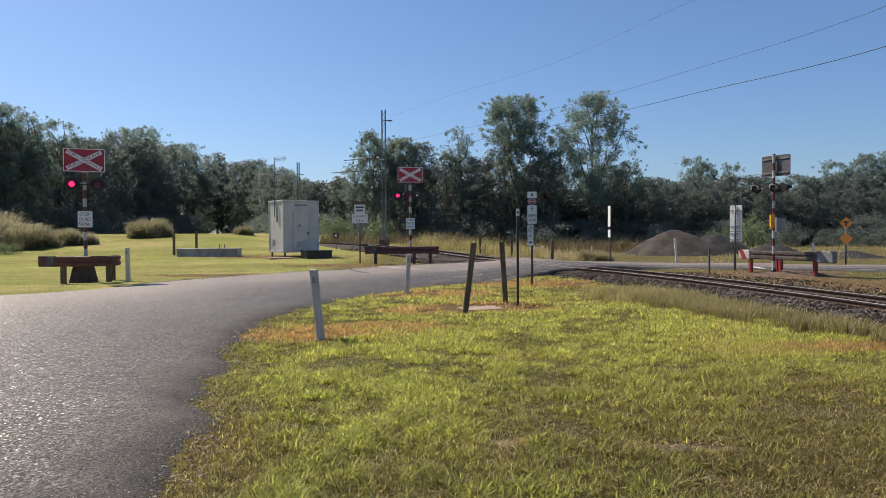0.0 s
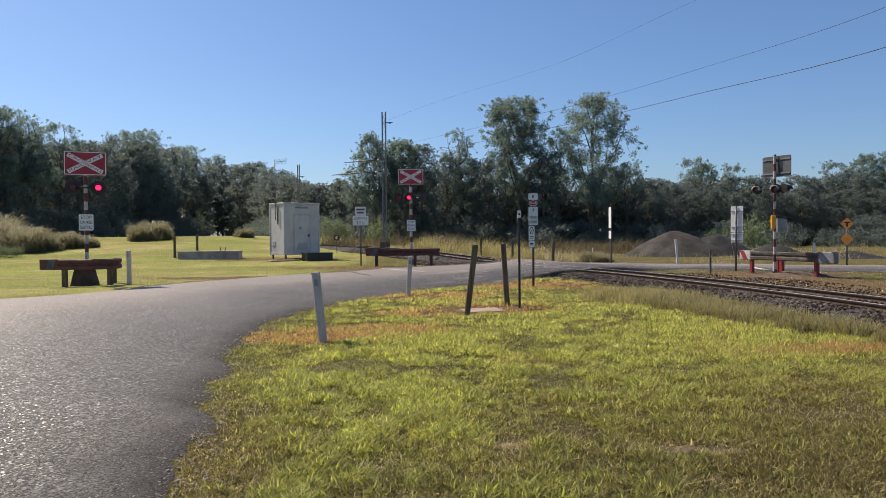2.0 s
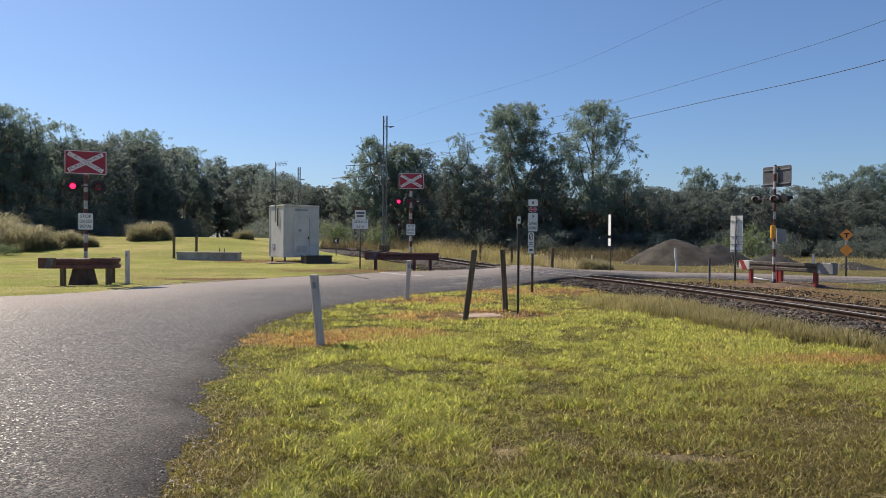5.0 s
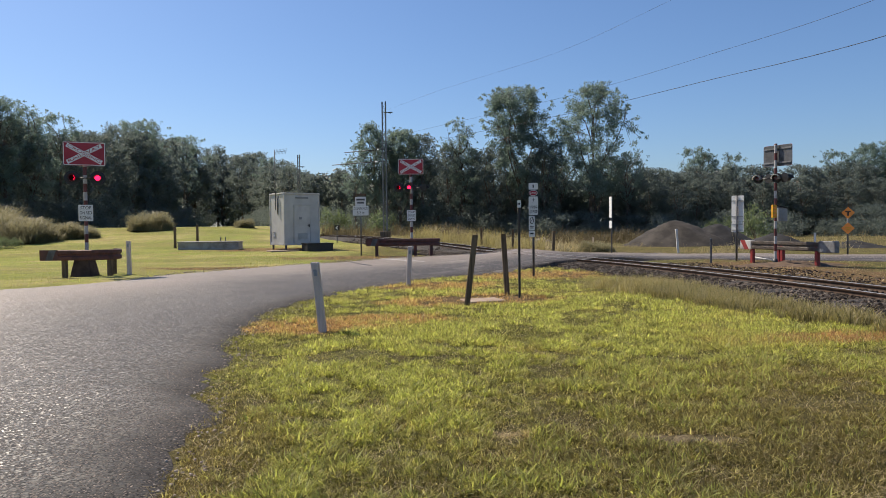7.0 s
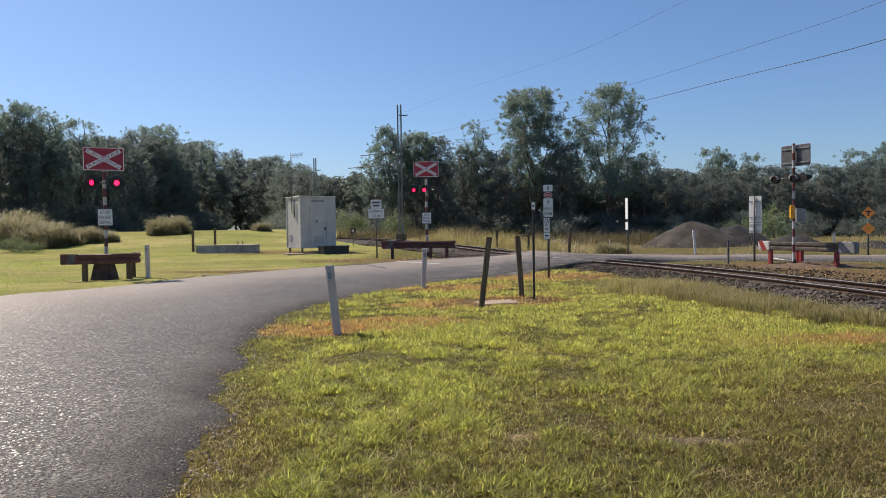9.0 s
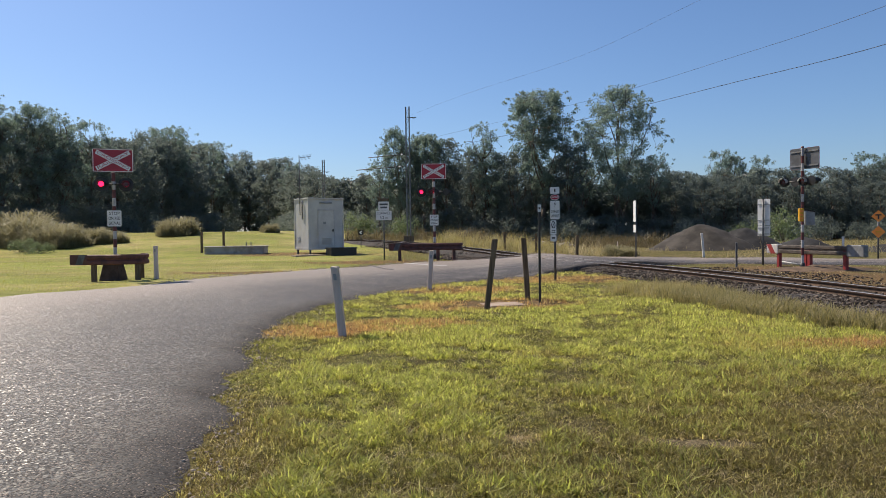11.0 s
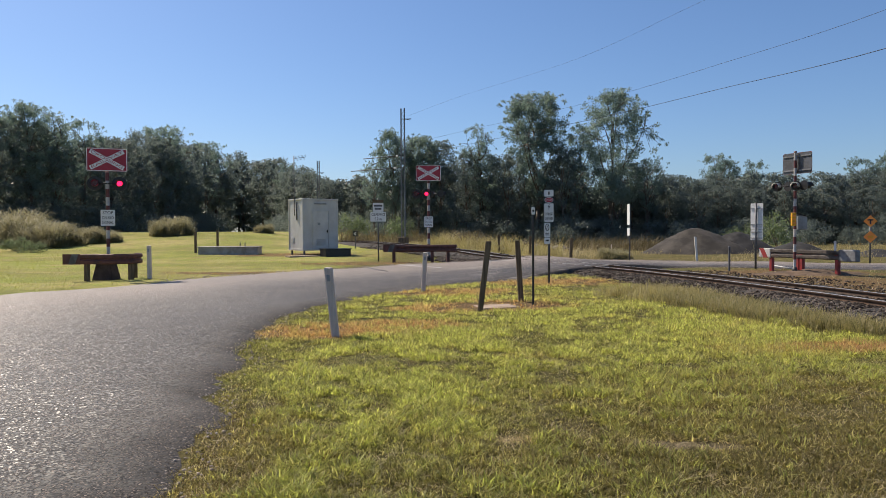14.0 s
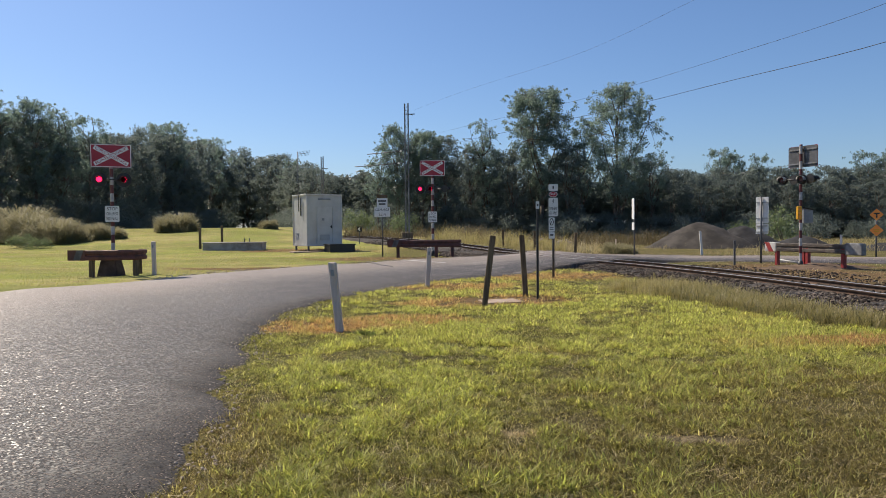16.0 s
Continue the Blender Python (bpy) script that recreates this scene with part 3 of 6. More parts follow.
track = thing("railway_track", 0, 0, "single narrow-gauge railway track with rusty rails on stone ballast", "railway track", z=0)
for side in (-1, 1):
    rail(side).parent = track

# ballast bed: top and shoulders, left out where the road crosses
CROSS = [i for i in range(len(LINE)) if 27.6 < LINE[i][1] < 35.2]
C0, C1 = CROSS[0], CROSS[-1]
BED = [(-2.35, -0.52), (-1.75, -0.16), (-0.9, -0.13), (0, -0.13), (0.9, -0.13), (1.75, -0.16), (2.35, -0.52)]


def make_ballast():
    n = Nodes("ballast_bed")
    tone = n.cells(16.0, out="Color")
    s = n.t.nodes.new("ShaderNodeSeparateColor")
    n.put(tone, s.inputs[0])
    c = n.mix(s.outputs[0], (0.030, 0.024, 0.019), (0.12, 0.095, 0.075))
    c = n.mix(n.ramp(n.cells(16.0), 0.35, 0.7), c, (0.02, 0.018, 0.016))
    n.bump(n.math('SUBTRACT', 1.0, n.cells(16.0)), 1.0, 0.06)
    return n.done(c, 0.9)


BALLAST = make_ballast()
for k0, k1 in ((60, C0 + 5), (C1 - 5, 680)):
    rows = np.stack([along(k0, k1, o, z) for o, z in BED], 1)
    rows[..., 2] += 0.03 * np.random.default_rng(k0).normal(0, 1, rows.shape[:2])
    bed = strip("ballast_bed", rows, BALLAST, False)
    bed.parent = track


def rock(seed, r=1.0):
    """A rough angular stone."""
    rg = random.Random(seed)
    bm = bmesh.new()
    bmesh.ops.create_icosphere(bm, subdivisions=1, radius=r)
    for v in bm.verts:
        v.co *= rg.uniform(0.72, 1.15)
        v.co.z *= 0.75
    return bm


def joined_rocks(name, spots, sizes, material, parent, seed):
    """Many stones in one mesh."""
    rg = np.random.default_rng(seed)
    protos = []
    for s in range(5):
        bm = rock(seed * 10 + s)
        bm.verts.ensure_lookup_table()
        protos.append((np.array([v.co for v in bm.verts]), np.array([[v.index for v in f.verts] for f in bm.faces])))
        bm.free()
    vs, fs, base = [], [], 0
    for p, s in zip(spots, sizes):
        v, f = protos[rg.integers(5)]
        a = rg.uniform(0, 6.28)
        rot = np.array([[math.cos(a), -math.sin(a), 0], [math.sin(a), math.cos(a), 0], [0, 0, 1]])
        vs.append(v @ rot.T * s * rg.uniform(0.7, 1.3, 3) + p)
        fs.append(f + base)
        base += len(v)
    ob = mesh_np(name, np.concatenate(vs), np.concatenate(fs), material)
    ob.parent = parent
    return tagged(ob, kind="stuff")


def bed_spots(n, y0, y1, seed):
    rg = np.random.default_rng(seed)
    idx = [i for i in range(len(LINE)) if y0 < LINE[i][1] < y1 and not C0 <= i <= C1]
    i = rg.choice(idx, n)
    o = rg.uniform(-2.6, 2.6, n)
    o = np.where(rg.random(n) < 0.55, -np.abs(o), o)
    z = np.interp(o, [b[0] for b in BED], [b[1] for b in BED])
    p = LINE[i] + RIGHT[i] * o[:, None] + HEAD[i] * rg.uniform(-0.15, 0.15, n)[:, None]
    zz = np.maximum(rail_z(p[:, 1]) + z, ground_z(p[:, 0], p[:, 1]))
    return np.c_[p, zz + 0.01], rg.uniform(0.020, 0.050, n)


def make_loose():
    n = Nodes("loose_ballast")
    c = n.mix(n.math('POWER', n.geo.outputs["Random Per Island"], 4.5), (0.012, 0.010, 0.009), (0.27, 0.225, 0.185))
    c = n.mix(n.ramp(n.noise(30, 4), 0.4, 0.6, 0, 0.4), c, (0.07, 0.05, 0.038))
    return n.done(c, 0.95, spec=0.15)


LOOSE = make_loose()
GRIT = worn("road_grit", (0.50, 0.42, 0.34), (0.27, 0.22, 0.18), 9.0, 0.9, where="Object", fine=40.0)
sp, sz = bed_spots(10000, 9.5, 30, 5)
joined_rocks("ballast_stone", sp, sz, LOOSE, track, 5)
sp, sz = bed_spots(2600, 35, 52, 6)
joined_rocks("ballast_stone", sp, sz * 1.5, LOOSE, track, 6)
# stones strewn over the bare corner beyond the track
rgc = np.random.default_rng(14)
ic = rgc.choice([i for i in range(len(LINE)) if 9 < LINE[i][1] < 27], 2600)
pc = LINE[ic] + RIGHT[ic] * (2.2 + 2.6 * rgc.random(2600) ** 1.8)[:, None] + HEAD[ic] * rgc.uniform(-0.15, 0.15, 2600)[:, None]
joined_rocks("ballast_stone", np.c_[pc, ground_z(pc[:, 0], pc[:, 1]) + 0.006], rgc.uniform(0.018, 0.045, 2600), LOOSE, track, 15)
# stones spilled down from the track to the road edge
rga = np.random.default_rng(8)
ax, ay = rga.uniform(-2.2, 2.4, 4200), rga.uniform(32.4, 38.5, 4200)
ad, _ = off_track(ax, ay)
fe = spline(FAR_EDGE[11:16], 90)
keep = (ad > -4.0 + 0.5 * rga.random(4200)) & (ad < -1.6) & (ay > np.interp(ax, fe[:, 0], fe[:, 1]) + 0.12)
ax, ay = ax[keep], ay[keep]
joined_rocks("ballast_stone", np.c_[ax, ay, ground_z(ax, ay) + 0.012], rga.uniform(0.03, 0.075, len(ax)), LOOSE, track, 8)
protos = [part("stone", rock(70 + k), LOOSE, track) for k in range(6)]
sp, sz = bed_spots(300, 11, 18, 7)
for k, (q, r) in enumerate(zip(sp, sz)):
    ob = protos[k] if k < 6 else new("stone", protos[k % 6].data)
    ob.parent = track
    ob.matrix_basis = Matrix.Translation(q) @ pose(0, 0, 0, 0, 0, 57.0 * k) @ Matrix.Diagonal((r * 1.1, r * 0.9, r, 1))
bm = box(bmesh.new(), 2.15, 0.24, 0.16, bevel=0.015)
sl = part("sleeper", bm, SLEEPER, track)
last, made = 0.0, 0
dist = np.r_[0, np.cumsum(np.linalg.norm(np.diff(LINE, axis=0), axis=1))]
for s in np.arange(dist[0] + 40, dist[-1], 0.68):
    i = int(np.searchsorted(dist, s))
    if C0 < i < C1 or not 6 < LINE[i][1] < 75:
        continue
    ob = sl if not made else new("sleeper", sl.data)
    ob.parent = track
    ob.matrix_basis = pose(LINE[i][0], LINE[i][1], float(rail_z(LINE[i][1])) - 0.21, 0, 0, math.degrees(math.atan2(RIGHT[i][1], RIGHT[i][0])))
    made += 1

# ---- level crossing signals ----
def lamp_pair(parent, spacing, m, faces, hood=None):
    """Two hooded lamps on a cross bar; the lenses turn between their lit and their dark side."""
    lenses = []
    bm = rod(bmesh.new(), m @ Vector((-spacing / 2, 0.10, 0)), m @ Vector((spacing / 2, 0.10, 0)), 0.025)
    part("cross_arm", bm, DARK_PAINT, parent)
    for s in (-1, 1):
        at = m @ Matrix.Translation((s * spacing / 2, 0, 0))
        bm = bmesh.new()
        disc = 0.24 if faces else 0.18
        pts = [(disc * math.cos(a), disc * math.sin(a)) for a in np.linspace(0, 2 * math.pi, 32, endpoint=False)]
        inner = 0.112
        prism(bm, pts, 0.012, at @ Matrix.Translation((0, 0.125, 0)))
        for a0 in range(24):
            a, b = 2 * math.pi * a0 / 24, 2 * math.pi * (a0 + 1) / 24
            q = [at @ Vector((inner * math.cos(t), y, inner * math.sin(t))) for t, y in ((a, 0.12), (b, 0.12), (b, -0.11), (a, -0.11))]
            bm.faces.new([bm.verts.new(v) for v in q])
        head = part("lamp_housing", bm, DARK_PAINT, parent)
        bm = bmesh.new()
        for a0 in range(12):
            a, b = math.pi * (-0.08 + 1.16 * a0 / 12), math.pi * (-0.08 + 1.16 * (a0 + 1) / 12)
            r = 0.125
            q = [at @ Vector((r * math.cos(t), y, r * math.sin(t))) for t, y in ((a, 0.1), (b, 0.1), (b, -0.22), (a, -0.22))]
            bm.faces.new([bm.verts.new(v) for v in q])
        bmesh.ops.solidify(bm, geom=bm.faces[:], thickness=0.006)
        part("hood", bm, hood or DARK_PAINT, parent)
        bm = bmesh.new()
        pts = [(0.088 * math.cos(a), 0.088 * math.sin(a)) for a in np.linspace(0, 2 * math.pi, 28, endpoint=False)]
        prism(bm, pts, 0.012, Matrix.Translation((0, -0.007, 0)), 0)
        prism(bm, pts, 0.012, Matrix.Translation((0, 0.007, 0)), 1)
        lens = part("lens", bm, [LAMP_LIT if faces else LAMP_DULL, LAMP_OFF], parent, "round red signal lens")
        lens.matrix_basis = at
        lenses.append((lens, at.copy(), s))
    return lenses


def crossing_board(parent, m, back=False):
    """Red target board with a white crossbuck."""
    bm = plate(bmesh.new(), 1.26, 0.78, 0.012, m, 0.07)
    b = part("target_board", bm, [SIGN_RED], parent)
    bm = bmesh.new()
    w, h, r = 1.22, 0.74, 0.055
    for sx, sz, cx, cz in ((w, 0.022, 0, h / 2), (w, 0.022, 0, -h / 2), (0.022, h, w / 2, 0), (0.022, h, -w / 2, 0)):
        box(bm, sx, 0.004, sz, m @ Matrix.Translation((cx, -0.009, cz)))
    part("border", bm, SIGN_WHITE, b, "white border stripe")
    for ang, word in ((29, "RAILWAY"), (-29, "CROSSING")):
        k = 0.0 if ang > 0 else 0.006
        mm = m @ Matrix.Translation((0, -0.012 - k, 0)) @ pose(0, 0, 0, 0, -ang, 0)
        bm = box(bmesh.new(), 1.18, 0.005, 0.14, mm)
        arm = part("crossbuck_arm", bm, SIGN_WHITE, b, "white crossbuck arm with red lettering")
        lettering("lettering", word, 0.135, SIGN_RED, arm, mm @ Matrix.Translation((0, -0.0045, 0)), 1.1)
    if back:
        bm = bmesh.new()
        for z in (-0.26, 0.26):
            box(bm, 1.2, 0.03, 0.05, m @ Matrix.Translation((0, 0.022, z)))
        part("back_rail", bm, MAST_STEEL, b)
        bm = plate(bmesh.new(), 1.25, 0.77, 0.003, m @ Matrix.Translation((0, 0.0085, 0)), 0.07)
        part("back_sheet", bm, GREY_STEEL, b, "bare grey metal back")
    return b


def banded_pole(parent, h, r=0.07, band=0.28, z0=0.0, phase=0):
    bm = bmesh.new()
    zs = list(np.arange(z0, h, band)) + [h]
    rings = [[bm.verts.new((r * math.cos(a), r * math.sin(a), z)) for a in np.linspace(0, 2 * math.pi, 18, endpoint=False)] for z in zs]
    for k, (lo, hi) in enumerate(zip(rings, rings[1:])):
        for j in range(18):
            f = bm.faces.new((lo[j], lo[(j + 1) % 18], hi[(j + 1) % 18], hi[j]))
            f.smooth, f.material_index = True, (k + phase) % 2
    bm.faces.new(rings[-1])
    part("pole", bm, [POLE_RED, POLE_WHITE], parent, "pole with red and white bands")
    bm = rod(bmesh.new(), (0, 0, 0), (0, 0, 0.06), 0.2, seg=18)
    rod(bm, (0, 0, 0.06), (0, 0, 0.28), 0.12, 0.08, seg=18)
    part("base_flange", bm, DARK_PAINT, parent)


def stop_plate(parent, z):
    m = Matrix.Translation((0, -0.085, z))
    bm = plate(bmesh.new(), 0.44, 0.54, 0.006, m, 0.03)
    p = part("stop_plate", bm, SIGN_WHITE, parent, "white plate reading stop on red signal")
    for k, (w, wd) in enumerate((("STOP", 0.32), ("ON RED", 0.36), ("SIGNAL", 0.36))):
        lettering("lettering", w, 0.15, DARK_PAINT, p, m @ Matrix.Translation((0, -0.005, 0.165 - 0.165 * k)), wd)


FLASH = []
sg = thing("crossing_signal", -12.4, 22.6, "banded level crossing signal with red crossbuck board and flashing lamps", "railway signal", "crossing signals", 27)
b0 = sg.location.z
banded_pole(sg, 4.45 - b0, 0.06)
crossing_board(sg, Matrix.Translation((0, -0.1, 4.12 - b0)))
FLASH += lamp_pair(sg, 0.76, Matrix.Translation((0, -0.14, 3.32 - b0)), 1)
stop_plate(sg, 2.16 - b0)

sg = thing("crossing_signal", -2.44, 35.0, "banded crossing signal with red crossbuck board and paired lamps", "railway signal", "crossing signals", 3)
b0 = sg.location.z
banded_pole(sg, 5.0 - b0)
crossing_board(sg, Matrix.Translation((0, -0.1, 4.60 - b0)))
FLASH += lamp_pair(sg, 0.52, Matrix.Translation((-0.36, -0.14, 3.56 - b0)), 1)
lamp_pair(sg, 0.6, Matrix.Translation((0.42, 0.2, 3.56 - b0)) @ pose(0, 0, 0, 0, 0, 150), 0)
stop_plate(sg, 2.15 - b0)

sg = thing("crossing_signal", 11.78, 26.0, "banded level crossing signal seen from behind, with grey board back", "railway signal", "crossing signals", 116)
b0 = sg.location.z
banded_pole(sg, 4.52 - b0, 0.052)
crossing_board(sg, Matrix.Translation((0, -0.1, 4.08 - b0)), True)
lamp_pair(sg, 0.70, Matrix.Translation((0, -0.16, 3.25 - b0)), 0)
# white paint on these hoods puts the sun on them into the colour
lamp_pair(sg, 0.66, pose(0, 0, 3.24 - b0, 0, 0, -116 - 40) @ Matrix.Translation((-0.26, -0.2, 0)), 0, WHITE_PAINT)
bm = box(bmesh.new(), 0.16, 0.12, 0.48, pose(0, 0, 2.02 - b0, 0, 0, -116) @ Matrix.Translation((-0.10, -0.11, 0)), 0.02)
phone = part("phone_box", bm, YELLOW, sg, "yellow emergency telephone box")
for k in range(3):
    bm = box(bmesh.new(), 0.10, 0.006, 0.07, pose(0, 0, 2.02 - b0, 0, 0, -116) @ Matrix.Translation((-0.10, -0.173, 0.13 - 0.13 * k)))
    part("text_bar", bm, SIGN_ORANGE, phone)
bm = box(bmesh.new(), 0.34, 0.12, 0.52, pose(0, 0, 1.9 - b0, 0, 0, -116) @ Matrix.Translation((0.27, 0.05, 0)), 0.015)
part("equipment_box", bm, SIGN_BACK, sg, "pale grey equipment box")
bm = box(bmesh.new(), 0.40, 0.2, 0.03, pose(0, 0, 2.18 - b0, 0, 0, -116) @ Matrix.Translation((0.24, 0.05, 0)) @ pose(0, 0, 0, 0, 14, 0), 0.006)
part("box_bracket", bm, DARK_PAINT, sg)

# ---- guard beams round the signals ----
def swept_beam(path, label, paint, end_paint, stripe, post_paint, posts, height):
    """A ribbed guard beam bent along a path round a signal, on posts at those parts of its length."""
    run = spline(path, 40)
    mid = run.mean(0)
    t = thing("guard_beam", mid[0], mid[1], label, "guard rail", "guard beams")
    run = run - mid
    head = np.gradient(run, axis=0)
    head /= np.linalg.norm(head, axis=1)[:, None]
    side = np.stack([head[:, 1], -head[:, 0]], 1)
    prof = [(0.0, -0.17), (0.04, -0.14), (0.04, -0.05), (0.0, -0.02), (0.0, 0.02), (0.04, 0.05), (0.04, 0.14), (0.0, 0.17),
            (-0.05, 0.17), (-0.05, -0.17)]
    bm = bmesh.new()
    rings = [[bm.verts.new((*(r + q * o), height + z)) for o, z in prof] for r, q in zip(run, side)]
    n = len(prof)
    for a, b in zip(rings, rings[1:]):
        for k in range(n):
            bm.faces.new((a[k], a[(k + 1) % n], b[(k + 1) % n], b[k]))
    bm.faces.new(rings[0]), bm.faces.new(rings[-1][::-1])
    bmesh.ops.recalc_face_normals(bm, faces=bm.faces[:])
    part("rail_beam", bm, paint, t)
    at = Matrix.Translation((run[0][0], run[0][1], height)) @ pose(0, 0, 0, 0, 0, math.degrees(math.atan2(head[0][1], head[0][0]))) @ Matrix.Translation((0.30, -0.047, 0))
    bm = box(bmesh.new(), 0.62, 0.008, 0.345, at, 0.003)
    w = part("end_panel", bm, end_paint, t, "end panel with a faded slanted stripe")
    bm = prism(bmesh.new(), [(-0.12, -0.17), (0.12, -0.17), (0.26, 0.17), (0.02, 0.17)], 0.004, at @ Matrix.Translation((0, -0.0065, 0)))
    part("stripe", bm, stripe, w)
    for u in posts:
        k = int(u * 39)
        q = run[k] - side[k] * 0.11
        foot = gz(q[0] + mid[0], q[1] + mid[1]) - t.location.z - 0.3
        bm = box(bmesh.new(), 0.15, 0.13, height + 0.14 - foot, pose(q[0], q[1], (height + 0.14 + foot) / 2, 0, 0, math.degrees(math.atan2(head[k][1], head[k][0]))), 0.012)
        part("post", bm, post_paint, t)
    return t


def guard_beam(x0, y0, x1, y1, label, end_colours, posts, height=0.78, plain_end=None):
    """A heavy beam on short posts from one end to the other; a plain end has no stripe."""
    L = math.hypot(x1 - x0, y1 - y0)
    t = thing("guard_beam", (x0 + x1) / 2, (y0 + y1) / 2, label, "guard rail", "guard beams", math.degrees(math.atan2(y1 - y0, x1 - x0)))
    bm = bmesh.new()
    prof = [(0.0, -0.17), (0.035, -0.14), (0.035, -0.05), (0.0, -0.02), (0.0, 0.02), (0.035, 0.05), (0.035, 0.14), (0.0, 0.17)]
    for y_, sd in ((-0.09, -1), (0.03, 1)):
        vs = [[bm.verts.new((x, y_ + sd * p, height + q)) for p, q in prof] for x in np.linspace(-L / 2 + 0.25, L / 2 - 0.25, 5)]
        for a, b in zip(vs, vs[1:]):
            for k in range(len(prof) - 1):
                bm.faces.new((a[k], a[k + 1], b[k + 1], b[k]))
    bmesh.ops.solidify(bm, geom=bm.faces[:], thickness=0.008)
    part("rail_beam", bm, end_colours[0], t)
    for sd in (-1, 1):
        at = Matrix.Translation((sd * (L / 2 - 0.28), 0, height))
        if plain_end and sd > 0:
            bm = box(bmesh.new(), 0.72, 0.22, 0.42, at @ Matrix.Translation((0, -0.03, 0)), 0.03)
            part("end_wrap", bm, plain_end, t, "plain grey end panel")
            continue
        bm = box(bmesh.new(), 0.62, 0.22, 0.38, at @ Matrix.Translation((0, -0.03, 0)), 0.03)
        w = part("end_wrap", bm, end_colours[1], t, "end panel with red and white slanted stripe")
        tilt = -1 if plain_end else 1
        bm = prism(bmesh.new(), [(-0.30, -0.19 * tilt), (-0.05, -0.19 * tilt), (0.2, 0.19 * tilt), (-0.05, 0.19 * tilt)], 0.006, at @ Matrix.Translation((0, -0.146, 0)))
        part("stripe", bm, end_colours[2], w)
    for x in posts:
        bm = box(bmesh.new(), 0.13, 0.14, height + 0.45, Matrix.Translation((x, -0.03, (height - 0.15) / 2 - 0.15)), 0.012)
        part("post", bm, end_colours[3], t)
    return t


swept_beam([(-13.55, 21.9), (-12.6, 21.86), (-11.95, 21.9), (-11.5, 22.12), (-11.34, 22.5), (-11.45, 23.0), (-11.85, 23.4)], "brown guard beam bent round the signal, with faded stripes",
           OLD_RED, OLD_RED, GREY_STEEL, TIMBER, (0.22, 0.66, 0.95), 0.72)
swept_beam([(-4.42, 32.7), (-3.2, 32.78), (-2.0, 32.86), (-1.35, 32.92), (-1.05, 33.08), (-0.98, 33.4)], "long red guard beam in front of the far signal",
           OLD_RED, OLD_RED, GREY_STEEL, OLD_RED, (0.15, 0.62, 0.84), 0.67)
gb = guard_beam(11.73, 28.9, 13.28, 24.6, "guard beam with a striped and a grey end on red posts", (BEAM_PAINT, POLE_WHITE, RED_PAINT, RED_PAINT), (-1.72, -0.32, -0.14, 1.51), 0.72, MAST_STEEL)
bm = box(bmesh.new(), 0.09, 0.03, 0.34, Matrix.Translation((1.53, -0.17, 1.06)), 0.008)
part("marker_plate", bm, WHITE_PAINT, gb, "small white upright marker plate")
ft = thing("signal_foundation", -12.45, 22.55, "dark brown tapered block under the signal", "foundation")
bm = bmesh.new()
r = bmesh.ops.create_cube(bm, size=1, matrix=Matrix.Translation((0, 0, 0.28)) @ Matrix.Diagonal((0.72, 0.62, 0.62, 1)))
for v in r["verts"]:
    if v.co.z > 0.3:
        v.co.x *= 0.68
        v.co.y *= 0.7
bmesh.ops.bevel(bm, geom=bm.edges[:], offset=0.02, segments=2, affect='EDGES')
part("block", bm, FOOTING, ft)

# ---- equipment hut ----
hut = thing("equipment_hut", -10.05, 39.5, "pale grey metal relay hut on short legs", "hut", rz=40.0, z=0.0)
HW, HD, H0, H1 = 2.22, 1.85, 0.60, 3.53
hg = gz(-10, 40)
bm = box(bmesh.new(), HW, HD, H1 - H0, Matrix.Translation((HW / 2, HD / 2, (H0 + H1) / 2)), 0.02)
body = part("body", bm, HUT_PAINT, hut)
bm = box(bmesh.new(), HW + 0.1, HD + 0.1, 0.09, Matrix.Translation((HW / 2, HD / 2, H1 + 0.04)), 0.02)
part("roof", bm, HUT_PAINT, hut)
bm = bmesh.new()
for x in (0, HW):
    for y in (0, HD):
        box(bm, 0.07, 0.07, H1 - H0 - 0.02, Matrix.Translation((x, y, (H0 + H1) / 2)), 0.01)
for y in (-0.004, HD + 0.004):
    box(bm, HW, 0.03, 0.12, Matrix.Translation((HW / 2, y, H0 + 0.06)), 0.008)
for x in (-0.004, HW + 0.004):
    box(bm, 0.03, HD, 0.12, Matrix.Translation((x, HD / 2, H0 + 0.06)), 0.008)
part("corner_trim", bm, HUT_PAINT, hut)
bm = box(bmesh.new(), 0.98, 0.035, 2.12, Matrix.Translation((1.12, -0.018, H0 + 1.22)), 0.012)
door = part("door", bm, HUT_PAINT, hut)
bm = bmesh.new()
for sx, sz, cx, cz in ((1.1, 0.05, 0, 1.085), (1.1, 0.05, 0, -1.085), (0.05, 2.2, 0.525, 0), (0.05, 2.2, -0.525, 0)):
    box(bm, sx, 0.05, sz, Matrix.Translation((1.12 + cx, -0.02, H0 + 1.22 + cz)), 0.006)
part("door_frame", bm, HUT_PAINT, door)
bm = box(bmesh.new(), 0.05, 0.09, 0.16, Matrix.Translation((1.53, -0.07, H0 + 1.12)), 0.015)
rod(bm, (1.53, -0.1, H0 + 1.12), (1.42, -0.1, H0 + 1.12), 0.014)
part("door_handle", bm, DARK_PAINT, door, "dark lever handle")
bm = plate(bmesh.new(), 0.17, 0.14, 0.006, Matrix.Translation((1.0, -0.04, H0 + 1.55)), 0.01)
part("notice", bm, SIGN_BACK, door)
